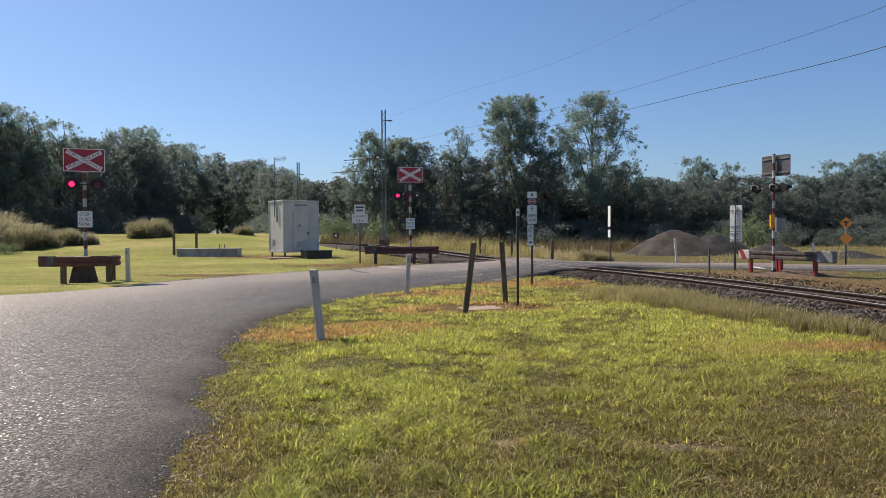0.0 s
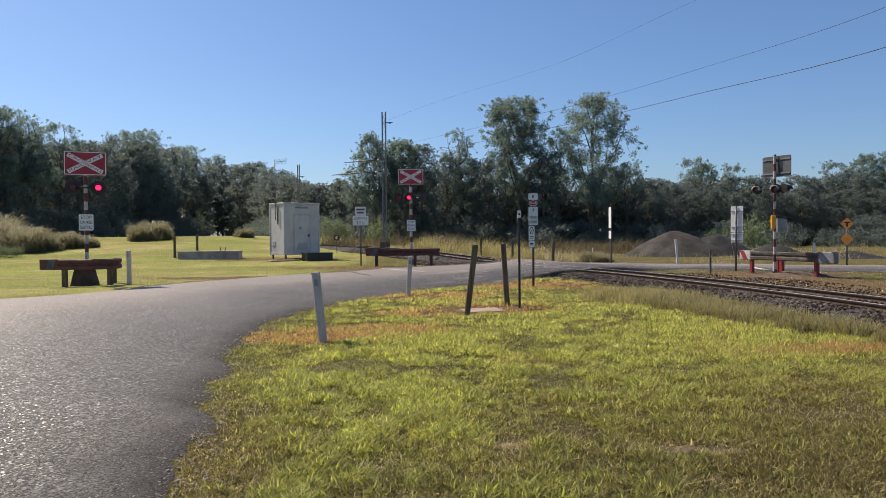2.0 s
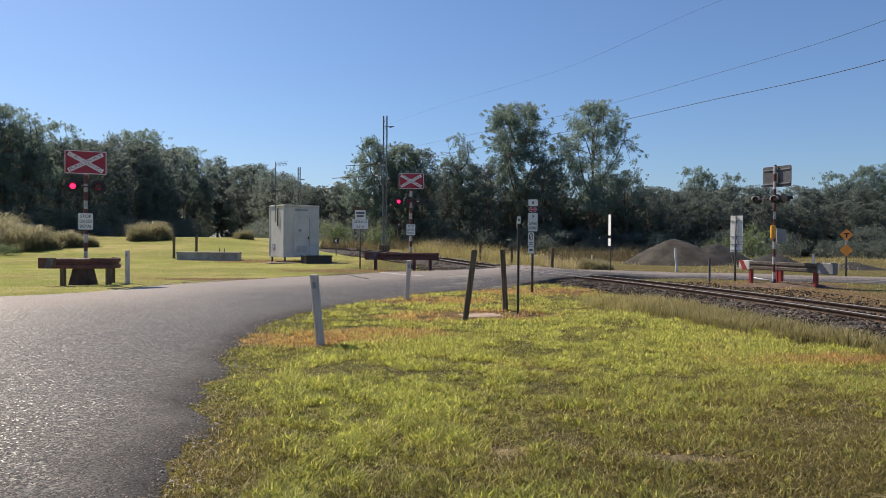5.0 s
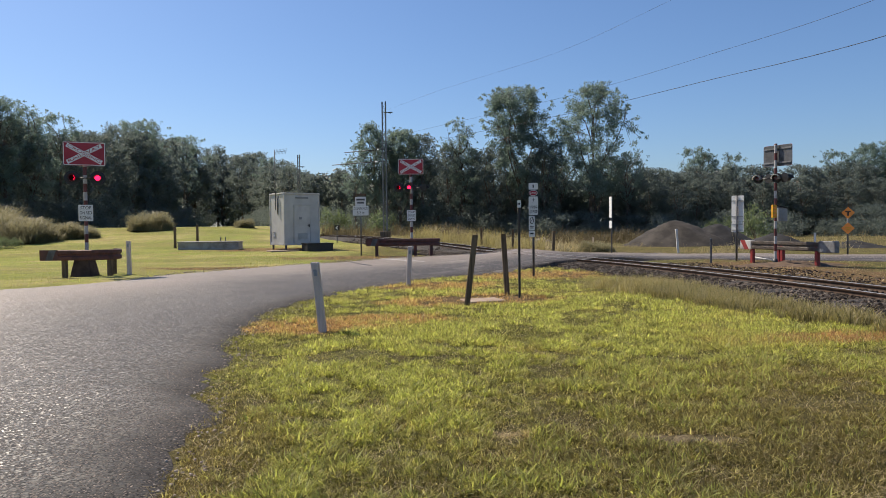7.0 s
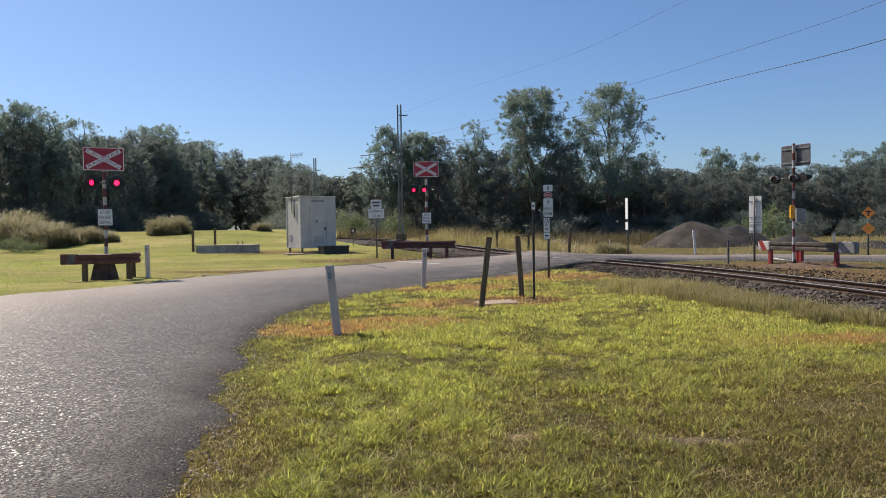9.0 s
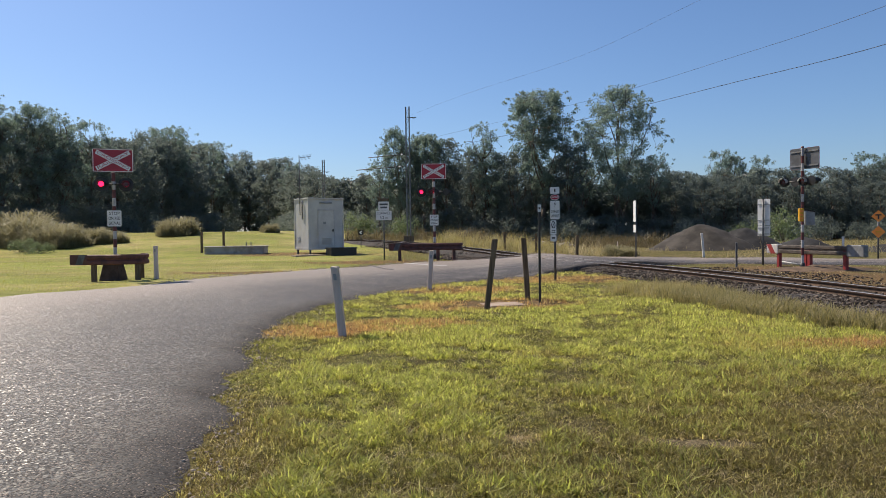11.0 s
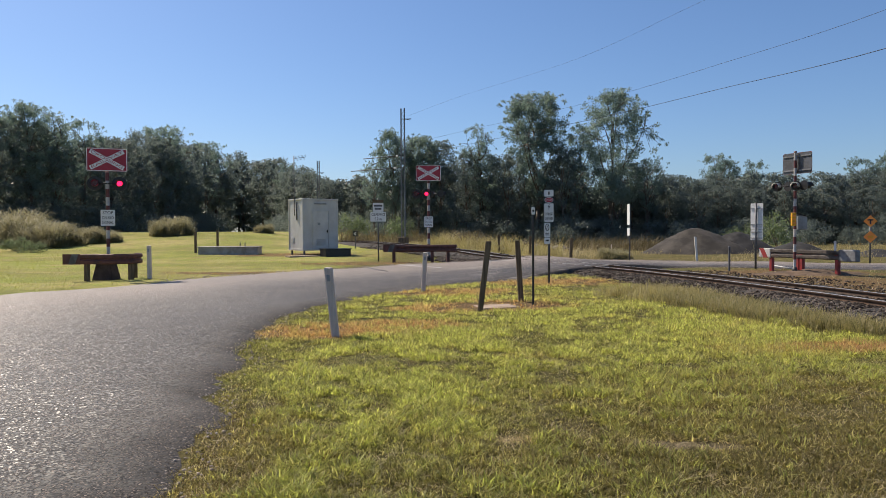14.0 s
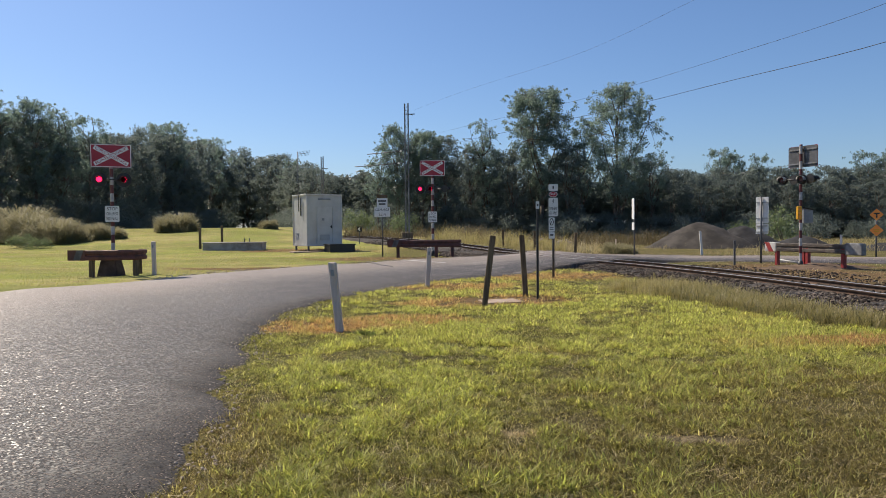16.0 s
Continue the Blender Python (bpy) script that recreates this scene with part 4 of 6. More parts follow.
# raised slats added where the door only has a faint stain
for k in range(9):
    bm = box(bmesh.new(), 0.62, 0.02, 0.03, Matrix.Translation((1.12, -0.043, H0 + 0.30 + k * 0.045)) @ pose(0, 0, 0, 35, 0, 0))
    part("vent_slat", bm, HUT_PAINT, door)
bm = box(bmesh.new(), 0.8, 0.05, 0.09, Matrix.Translation((1.1, -0.02, H1 - 0.2)), 0.01)
part("rain_hood", bm, SIGN_BACK, hut)
# the vent in the left wall
for k in range(6):
    bm = box(bmesh.new(), 0.02, 0.4, 0.025, Matrix.Translation((-0.012, 1.35, H0 + 0.5 + k * 0.05)) @ pose(0, 0, 0, 0, 35, 0))
    part("vent_slat", bm, SIGN_BACK, hut)
for x, y in ((0.12, 0.1), (0.12, HD - 0.1), (HW - 0.12, 0.1), (HW - 0.12, HD - 0.1)):
    bm = box(bmesh.new(), 0.09, 0.09, H0 - hg + 0.3, Matrix.Translation((x, y, (H0 + hg - 0.3) / 2)), 0.008)
    part("leg", bm, GREY_STEEL, hut)
bm = bmesh.new()
rod(bm, (-0.06, 1.0, H1 - 0.9), (-0.06, 1.0, H1 + 2.6), 0.024)
rod(bm, (-0.06, 0.72, H1 - 1.15), (-0.06, 0.72, H1 - 0.1), 0.03)
part("antenna_mast", bm, GREY_STEEL, hut)
bm = rod(bmesh.new(), (-0.06, 1.0, H1 + 2.45), (0.62, 0.86, H1 + 2.56), 0.012, seg=8)
for k in range(8):
    q = Vector((-0.06, 1.0, H1 + 2.45)).lerp(Vector((0.62, 0.86, H1 + 2.56)), 0.12 + 0.12 * k)
    rod(bm, q + Vector((-0.02, 0.05, -0.15)), q + Vector((0.02, -0.05, 0.15)), 0.008, seg=6)
part("yagi_antenna", bm, GREY_STEEL, hut)
bx = thing("battery_box", -8.05, 38.95, "low dark box on the ground beside the hut", "box", rz=36)
bm = box(bmesh.new(), 1.55, 0.8, 0.42, Matrix.Translation((0, 0, 0.19)), 0.03)
part("body", bm, DARK_PAINT, bx)
bm = box(bmesh.new(), 1.62, 0.86, 0.06, Matrix.Translation((0, 0, 0.42)), 0.015)
part("lid", bm, DARK_PAINT, bx)
st = thing("hut_step", -9.8, 38.6, "flat pale concrete slab lying on the grass", "slab", rz=36)
bm = box(bmesh.new(), 1.9, 0.75, 0.09, Matrix.Translation((0, 0, 0.02)), 0.02)
part("slab", bm, DIRTY, st)

# ---- concrete culvert wall and posts on the mound ----
cw = thing("culvert_wall", -15.2, 41.9, "low grey concrete box wall in the grass", "wall", rz=4)
bm = box(bmesh.new(), 3.6, 1.1, 0.62, Matrix.Translation((0, 0, 0.12)), 0.03)
part("wall", bm, CONCRETE, cw)
bm = box(bmesh.new(), 3.7, 1.2, 0.07, Matrix.Translation((0, 0, 0.45)), 0.02)
part("cap", bm, CONCRETE, cw, "pale concrete coping")
for dx in (0.55, 0.85):
    bm = rod(bmesh.new(), (dx, 0.2, 0.45), (dx, 0.2, 0.72), 0.03)
    part("bolt", bm, GREY_STEEL, cw)
for px, py, h in ((-18.0, 43.4, 1.35), (-17.75, 46.5, 1.35)):
    p = thing("marker_post", px, py, "dark wooden marker post standing in the grass", "post", "marker posts")
    bm = box(bmesh.new(), 0.14, 0.14, h + 0.3, Matrix.Translation((0, 0, h / 2 - 0.15)), 0.02)
    part("post", bm, TIMBER, p)

# ---- posts along the road ----
def guide_post(x, y, h, lean_x, lean_y, label, material, w=0.11, cap=None):
    p = thing("guide_post", x, y, label, "post", "roadside posts")
    m = Matrix(((1, 0, lean_x, 0), (0, 1, lean_y, 0), (0, 0, 1, 0), (0, 0, 0, 1)))
    bm = box(bmesh.new(), w, w * 0.9, h + 0.3, Matrix.Translation((0, 0, h / 2 - 0.15)), 0.014)
    rg = random.Random(int(x * 100))
    bmesh.ops.transform(bm, matrix=m, verts=bm.verts)
    for v in bm.verts:
        v.co += Vector((rg.uniform(-1, 1), rg.uniform(-1, 1), rg.uniform(-1, 1))) * 0.004
    part("post", bm, material, p)
    if cap:
        bm = plate(bmesh.new(), 0.05, 0.10, 0.008, m @ Matrix.Translation((0, -w * 0.45 - 0.006, h - 0.16)), 0.01)
        part("reflector", bm, cap, p)
    return p


guide_post(-1.96, 10.05, 1.08, -0.10, 0.0, "leaning pale weathered timber guide post beside the road", PALE_TIMBER, 0.115, SIGN_BACK)
guide_post(-1.28, 18.05, 1.06, 0.06, 0.0, "pale weathered timber guide post on the grass corner", PALE_TIMBER, 0.115, SIGN_BACK)
guide_post(-10.97, 22.6, 1.12, -0.015, 0.0, "pale timber guide post across the road", PALE_TIMBER, 0.12, SIGN_BACK)
guide_post(0.26, 13.55, 1.45, 0.125, 0.0, "dark leaning timber post in bare ground", TIMBER, 0.12)
guide_post(1.2, 15.6, 1.41, -0.06, 0.0, "dark timber post in bare ground", TIMBER, 0.12)
guide_post(11.9, 38.4, 1.3, -0.08, 0.0, "white guide post across the tracks", WHITE_PAINT, 0.11)
guide_post(10.2, 28.3, 1.0, 0.0, 0.0, "thin dark steel marker post", GREY_STEEL, 0.07)
guide_post(5.4, 40.9, 1.2, 0.05, 0.0, "old dark fence post in dry grass", TIMBER, 0.16)
guide_post(8.83, 47.0, 0.75, 0.0, 0.0, "thin pale fence post in dry grass", PALE_TIMBER, 0.07)
guide_post(3.2, 43.0, 1.25, 0.0, 0.0, "old dark fence post in dry grass", TIMBER, 0.14)
guide_post(1.3, 44.5, 1.25, 0.0, 0.0, "old dark fence post in dry grass", TIMBER, 0.14)
wp = thing("concrete_pad", 0.62, 14.6, "flat pale concrete pad in bare ground between two posts", "slab", rz=20)
bm = box(bmesh.new(), 0.85, 0.7, 0.08, Matrix.Translation((0, 0, -0.018)), 0.02)
part("pad", bm, DIRTY, wp)


# ---- small things by the track ----
def heap(x, y, rx, ry, h, seed, label, material, name="mound", sort="gravel heap", group="gravel heaps"):
    n = 40
    u, v = np.meshgrid(np.linspace(-1.15, 1.15, n), np.linspace(-1.15, 1.15, n))
    d = np.hypot(u, v)
    rg = np.random.default_rng(seed)
    z = h * np.clip(1.03 - np.hypot(d, 0.12), -0.12, 1)
    ph = rg.uniform(0, 6, 6)
    z += h * 0.035 * (0.9 * np.sin(4 * u + ph[0]) * np.cos(4 * v + ph[1]) + 0.9 * np.sin(11 * u + ph[2]) * np.sin(9 * v + ph[3])) * (d < 1.05) + rg.normal(0, 0.018, z.shape)
    ob = strip(name, np.stack([u * rx, v * ry, z], -1), material)
    ob.location = (x, y, gz(x, y))
    return tagged(ob, label, sort, group)


for x, y, z, ln, rz in ((1.5, 62, 0.25, 2.6, 15), (3.4, 61, 0.3, 1.8, -20), (5.0, 63, 0.2, 2.2, 70), (-0.5, 64, 0.3, 3.0, -8), (6.4, 60, 0.2, 1.6, 30)):
    lg = thing("fallen_log", x, y, "pale fallen log lying in dry grass", "log", "fallen logs", rz)
    bm = rod(bmesh.new(), (-ln / 2, 0, 0.16), (ln / 2, 0.2, 0.16 + z), 0.16, 0.10, seg=9)
    rod(bm, (0, 0.08, 0.2), (0.5, 0.5, 0.75), 0.05, 0.03, seg=7)
    part("trunk", bm, BARK, lg)
mk = thing("track_marker", -8.75, 49.0, "small black trackside marker board with a white arrow", "marker", rz=12)
bm = box(bmesh.new(), 0.06, 0.06, 1.2, Matrix.Translation((0, 0, 0.5)), 0.008)
part("post", bm, GREY_STEEL, mk)
bm = plate(bmesh.new(), 0.36, 0.36, 0.01, Matrix.Translation((0, -0.04, 1.05)), 0.02)
bd = part("board", bm, DARK_PAINT, mk)
bm = prism(bmesh.new(), [(-0.12, 0.0), (0.02, 0.12), (0.08, 0.08), (-0.02, 0.0), (0.08, -0.08), (0.02, -0.12)], 0.004, Matrix.Translation((0, -0.049, 1.05)))
part("arrow", bm, SIGN_WHITE, bd)


RUBBLE = worn("pale_rubble", (0.44, 0.39, 0.33), (0.26, 0.21, 0.17), 5.0, 0.9, dirt=(0.18, 0.12, 0.09), bump=0.3)
rgr = np.random.default_rng(66)
rx_, ry_ = rgr.uniform(2.6, 7.6, 34), rgr.uniform(59, 61.5, 34)
rubble = joined_rocks("rubble", np.c_[rx_, ry_, ground_z(rx_, ry_) + rgr.uniform(0.0, 0.3, 34)], rgr.uniform(0.14, 0.38, 34), RUBBLE, None, 12)
tagged(rubble, "pale heaped rubble in dry grass behind the track", "rubble", kind="stuff")
fr = thing("fallen_rod", 12.7, 29.25, "white rod lying on the ground by the guard beam", "rod", z=0.0)
bm = rod(bmesh.new(), (-0.32, 0.40, gz(12.38, 29.65) + 0.16), (0.3, -0.4, gz(13.0, 28.85) + 0.03), 0.028, seg=8)
part("rod", bm, WHITE_PAINT, fr)
mound = heap(12.35, 25.9, 2.1, 0.9, 0.20, 9, "low bare earth mound round the signal foot", EARTH, "earth_mound", "mound", "")


# ---- signs ----
def sign_post(parent, h, r=0.035, material=None, square=False):
    bm = bmesh.new()
    if square:
        box(bm, 2 * r, 2 * r, h + 0.3, Matrix.Translation((0, 0, h / 2 - 0.15)), 0.006)
    else:
        rod(bm, (0, 0, -0.3), (0, 0, h), r, seg=14)
    part("post", bm, material or GREY_STEEL, parent)


def panel(parent, name, w, h, z, material, label="", y=-0.045, x=0.0, r=0.03, rot=0.0):
    bm = plate(bmesh.new(), w, h, 0.006, Matrix.Translation((x, y, z)) @ pose(0, 0, 0, 0, rot, 0), r)
    return part(name, bm, material, parent, label)


def bars(parent, rows, material, y=-0.052):
    """Plain bars in place of writing that cannot be read: x, z, width, height."""
    for x, z, w, h in rows:
        bm = box(bmesh.new(), w, 0.004, h, Matrix.Translation((x, y, z)))
        part("text_bar", bm, material, parent)


s = thing("warning_sign", 2.32, 20.9, "tall narrow white live wire warning sign on a steel post", "sign", rz=-3)
sign_post(s, 2.84, 0.035)
p = panel(s, "top_panel", 0.28, 0.20, 2.753, SIGN_WHITE, "small white panel with a dark mark")
bars(p, [(0, 2.753, 0.04, 0.09)], DARK_PAINT)
p = panel(s, "danger_panel", 0.28, 0.195, 2.548, DARK_PAINT, "black panel with a red danger oval")
for rx, rz_, mt, yy in ((0.132, 0.086, SIGN_WHITE, -0.051), (0.118, 0.072, SIGN_RED, -0.055)):
    bm = prism(bmesh.new(), [(rx * math.cos(a), rz_ * math.sin(a)) for a in np.linspace(0, 2 * math.pi, 28, endpoint=False)], 0.004, Matrix.Translation((0, yy, 2.548)))
    part("oval", bm, mt, p)
lettering("lettering", "DANGER", 0.075, SIGN_WHITE, p, Matrix.Translation((0, -0.0585, 2.548)), 0.19)
p = panel(s, "main_panel", 0.28, 0.56, 2.163, SIGN_WHITE, "white panel with a lightning mark and dark writing")
bm = prism(bmesh.new(), [(0.02, 0.09), (-0.035, -0.01), (0.0, 0.0), (-0.02, -0.09), (0.04, 0.02), (0.005, 0.015)], 0.004, Matrix.Translation((0, -0.051, 2.34)))
part("lightning_mark", bm, DARK_PAINT, p)
lettering("lettering", "OVERHEAD", 0.12, DARK_PAINT, p, Matrix.Translation((0, -0.0515, 2.12)), 0.23)
lettering("lettering", "LIVE WIRES", 0.12, DARK_PAINT, p, Matrix.Translation((0, -0.0515, 1.98)), 0.23)
p = panel(s, "lower_panel", 0.18, 0.43, 1.635, SIGN_WHITE, "narrow white panel with a round dark mark", x=-0.05)
bm = bmesh.new()
for a in np.linspace(0, 2 * math.pi, 20, endpoint=False):
    rod(bm, (-0.05 + 0.052 * math.cos(a), -0.052, 1.72 + 0.10 * math.sin(a)), (-0.05 + 0.052 * math.cos(a + 0.33), -0.052, 1.72 + 0.10 * math.sin(a + 0.33)), 0.009, seg=6)
rod(bm, (-0.09, -0.052, 1.64), (-0.01, -0.052, 1.80), 0.008, seg=6)
part("ring_mark", bm, DARK_PAINT, p)
bars(p, [(-0.05, 1.54, 0.11, 0.022), (-0.05, 1.49, 0.11, 0.022)], GREY_STEEL)
p = panel(s, "foot_panel", 0.18, 0.195, 1.31, SIGN_WHITE, "small white panel with a dark mark", x=-0.05)
bars(p, [(-0.05, 1.32, 0.10, 0.045)], DARK_PAINT)

s = thing("marker_sign", 1.43, 14.95, "thin dark steel post with a small white marker plate", "sign", rz=5)
sign_post(s, 2.14, 0.024, DARK_PAINT, True)
p = panel(s, "plate", 0.075, 0.165, 2.08, SIGN_WHITE, "small cream plate", y=-0.03, r=0.012)
bars(p, [(0.0, 2.08, 0.035, 0.045)], DARK_PAINT, -0.036)

s = thing("clearance_sign", -4.80, 33.6, "white road clearance sign on a dark post", "sign", rz=8)
sign_post(s, 3.08, 0.035)
panel(s, "hood_panel", 0.52, 0.14, 2.94, TIMBER, "dark brown panel")
p = panel(s, "upper_panel", 0.52, 0.44, 2.635, SIGN_WHITE, "white panel with two lines of writing")
bars(p, [(0, 2.72, 0.40, 0.085), (0, 2.57, 0.32, 0.085)], GREY_STEEL)
p = panel(s, "clearance_panel", 0.76, 0.46, 2.18, SIGN_WHITE, "white panel reading clearance")
lettering("lettering", "CLEARANCE", 0.17, DARK_PAINT, p, Matrix.Translation((0, -0.052, 2.29)), 0.66)
lettering("lettering", "5.2 m", 0.2, DARK_PAINT, p, Matrix.Translation((0, -0.052, 2.07)), 0.34)


def back_sign(x, y, rz, z0, h1, h2, w, h, label):
    s = thing("road_sign", x, y, label, "sign", "road signs", rz)
    sign_post(s, h1 + h / 2, 0.04)
    for zz, hh, ww in ((h1, h, w), (h2, 0.42, w)):
        panel(s, "panel", ww, hh, zz, PALE_BACK, "pale bare metal sign back", y=0.06)
        panel(s, "face", ww, hh, zz, SIGN_WHITE, "white sign face", y=0.067)
        for q in (-0.3, 0.3):
            bm = box(bmesh.new(), ww * 0.9, 0.03, 0.04, Matrix.Translation((0, 0.04, zz + q * hh)))
            part("bracket", bm, STEEL, s)


back_sign(11.72, 29.6, -56, 0, 2.2, 1.42, 0.58, 1.1, "grey back of a road sign on a steel post")
back_sign(8.33, 38.6, 96, 0, 2.55, 1.6, 0.42, 1.15, "white road sign seen nearly edge-on")
s = thing("junction_sign", 19.1, 34.8, "orange diamond junction sign with a smaller orange diamond below", "sign", "road signs", rz=-20)
sign_post(s, 2.2, 0.04)
p = panel(s, "diamond", 0.42, 0.42, 2.06, SIGN_ORANGE, "orange diamond with a black T", rot=45)
bars(p, [(0, 2.12, 0.25, 0.065), (0, 2.01, 0.07, 0.2)], DARK_PAINT)
p = panel(s, "lower_diamond", 0.42, 0.42, 1.30, SIGN_ORANGE, "plain orange diamond", rot=45)
bars(p, [(0, 1.33, 0.26, 0.04), (0, 1.25, 0.2, 0.04)], YELLOW)

# ---- overhead line ----
def mast(x, y, h, rz, arms):
    t = thing("overhead_line_mast", x, y, "slim steel lattice mast with cantilever arms for the overhead line", "mast", "overhead line masts", rz)
    for dx in (-0.16, 0.16):
        bm = box(bmesh.new(), 0.07, 0.10, h, Matrix.Translation((dx, 0, h / 2)), 0.008)
        part("upright", bm, MAST_STEEL, t)
    bm = bmesh.new()
    n = int(h / 0.45)
    for k in range(n):
        z = 0.4 + k * (h - 0.5) / n
        rod(bm, (-0.16, 0, z), (0.16, 0, z + (h - 0.5) / n), 0.014, seg=6)
        rod(bm, (-0.16, 0, z), (0.16, 0, z), 0.012, seg=6)
    part("lattice", bm, MAST_STEEL, t)
    bm = box(bmesh.new(), 0.62, 0.6, 0.75, Matrix.Translation((0, 0, 0.22)), 0.03)
    part("footing", bm, TIMBER, t, "dark stained concrete footing")
    for z, reach in arms:
        bm = rod(bmesh.new(), (0, 0, z), (reach, 0, z - 0.05), 0.035, seg=8)
        rod(bm, (reach * 0.25, 0, z), (reach * 0.8, 0, z - 0.62 * abs(reach) / 4), 0.022, seg=8)
        part("cantilever_arm", bm, GREY_STEEL, t)
        bm = rod(bmesh.new(), (reach * 0.12, 0, z), (reach * 0.17, 0, z), 0.05, seg=10)
        part("insulator", bm, WHITE_PAINT, t)
    return t


mast(-6.0, 55.0, 10.75, -28, ((7.05, -3.9), (6.1, -5.2), (9.9, 0.8)))
mast(-17.7, 76.0, 7.9, -35, ((6.6, 0.9),))


def wire(name, pts, r, label):
    t = thing(name, 0, 0, label, "wire", "overhead wires", z=0)
    bm = bmesh.new()
    run = spline(pts, 70)
    rings = [[bm.verts.new((q[0] + r * math.cos(a), q[1], q[2] + r * math.sin(a))) for a in np.linspace(0, 2 * math.pi, 6, endpoint=False)] for q in run]
    for lo, hi in zip(rings, rings[1:]):
        for j in range(6):
            bm.faces.new((lo[j], lo[(j + 1) % 6], hi[(j + 1) % 6], hi[j])).smooth = True
    part("strand", bm, WIRE, t)
    return t


contact = [(9.4, -10, 4.9), (8.9, 6, 5.05), (8.5, 13.2, 5.2), (7.15, 20.6, 5.75), (5.3, 27, 6.1), (2.9, 33, 6.4), (-2.0, 43, 6.75), (-8.4, 55, 6.95)]
carrier = [(x, y, z + d) for (x, y, z), d in zip(contact, (0.9, 0.85, 0.78, 0.72, 0.72, 0.75, 0.85, 1.0))]
wire("contact_wire", contact, 0.0075, "thin dark overhead contact wire along the track")
cw_ = wire("carrier_wire", carrier, 0.0045, "thin dark carrier wire above the contact wire")
wire("feeder_wire", [(12.6, -10, 9.6), (12.0, 10, 9.8), (10.6, 20, 10.0), (8.3, 27, 10.2), (5.0, 36, 10.4), (-1, 46, 10.6), (-5.6, 55, 10.8)], 0.004, "thin dark feeder wire high beside the track")
bm = bmesh.new()
lo_w, hi_w = spline(contact, 70)[37], spline(carrier, 70)[37]
rod(bm, lo_w, hi_w, 0.006, seg=6)
part("dropper", bm, WIRE, cw_)

# ---- gravel heaps ----
heap(15.9, 52, 4.0, 3.0, 2.05, 1, "broad pointed heap of grey gravel beside the road", PILE_GREY)
heap(18.9, 52.5, 3.2, 2.4, 1.75, 2, "dark rounded heap of soil beside the road", PILE_SOIL)
heap(20.6, 46.5, 2.4, 2.0, 1.0, 3, "dark rounded heap of soil beside the road", PILE_SOIL)
heap(24.7, 44.5, 1.9, 1.5, 0.5, 4, "low dark heap of soil beside the road", PILE_SOIL)


# ---- trees ----
def leaf_cloud(rg, centres, radii, per, size, droop=0.6, tall=0.62):
    """Leaf faces scattered in clumps: arrays of points and of triangles."""
    vs = []
    for c, r in zip(centres, radii):
        n = max(3, int(per * (r ** 1.6)))
        d = rg.normal(0, 1, (n, 3))
        d /= np.linalg.norm(d, axis=1)[:, None]
        p = c + d * (rg.random((n, 1)) ** 0.5) * r * np.array([1, 1, tall])
        a = rg.normal(0, 1, (n, 3))
        a[:, 2] = -np.abs(a[:, 2]) * droop - 0.25
        a /= np.linalg.norm(a, axis=1)[:, None]
        b = np.cross(a, rg.normal(0, 1, (n, 3)))
        b /= np.linalg.norm(b, axis=1)[:, None] + 1e-6
        L = size * rg.uniform(0.6, 1.4, (n, 1))
        W = L * rg.uniform(0.25, 0.5, (n, 1))
        vs.append(np.stack([p - b * W * 0.4, p + a * L * 0.45 + b * W, p + a * L], 1))
    v = np.concatenate(vs).reshape(-1, 3)
    return v, np.arange(len(v)).reshape(-1, 3)


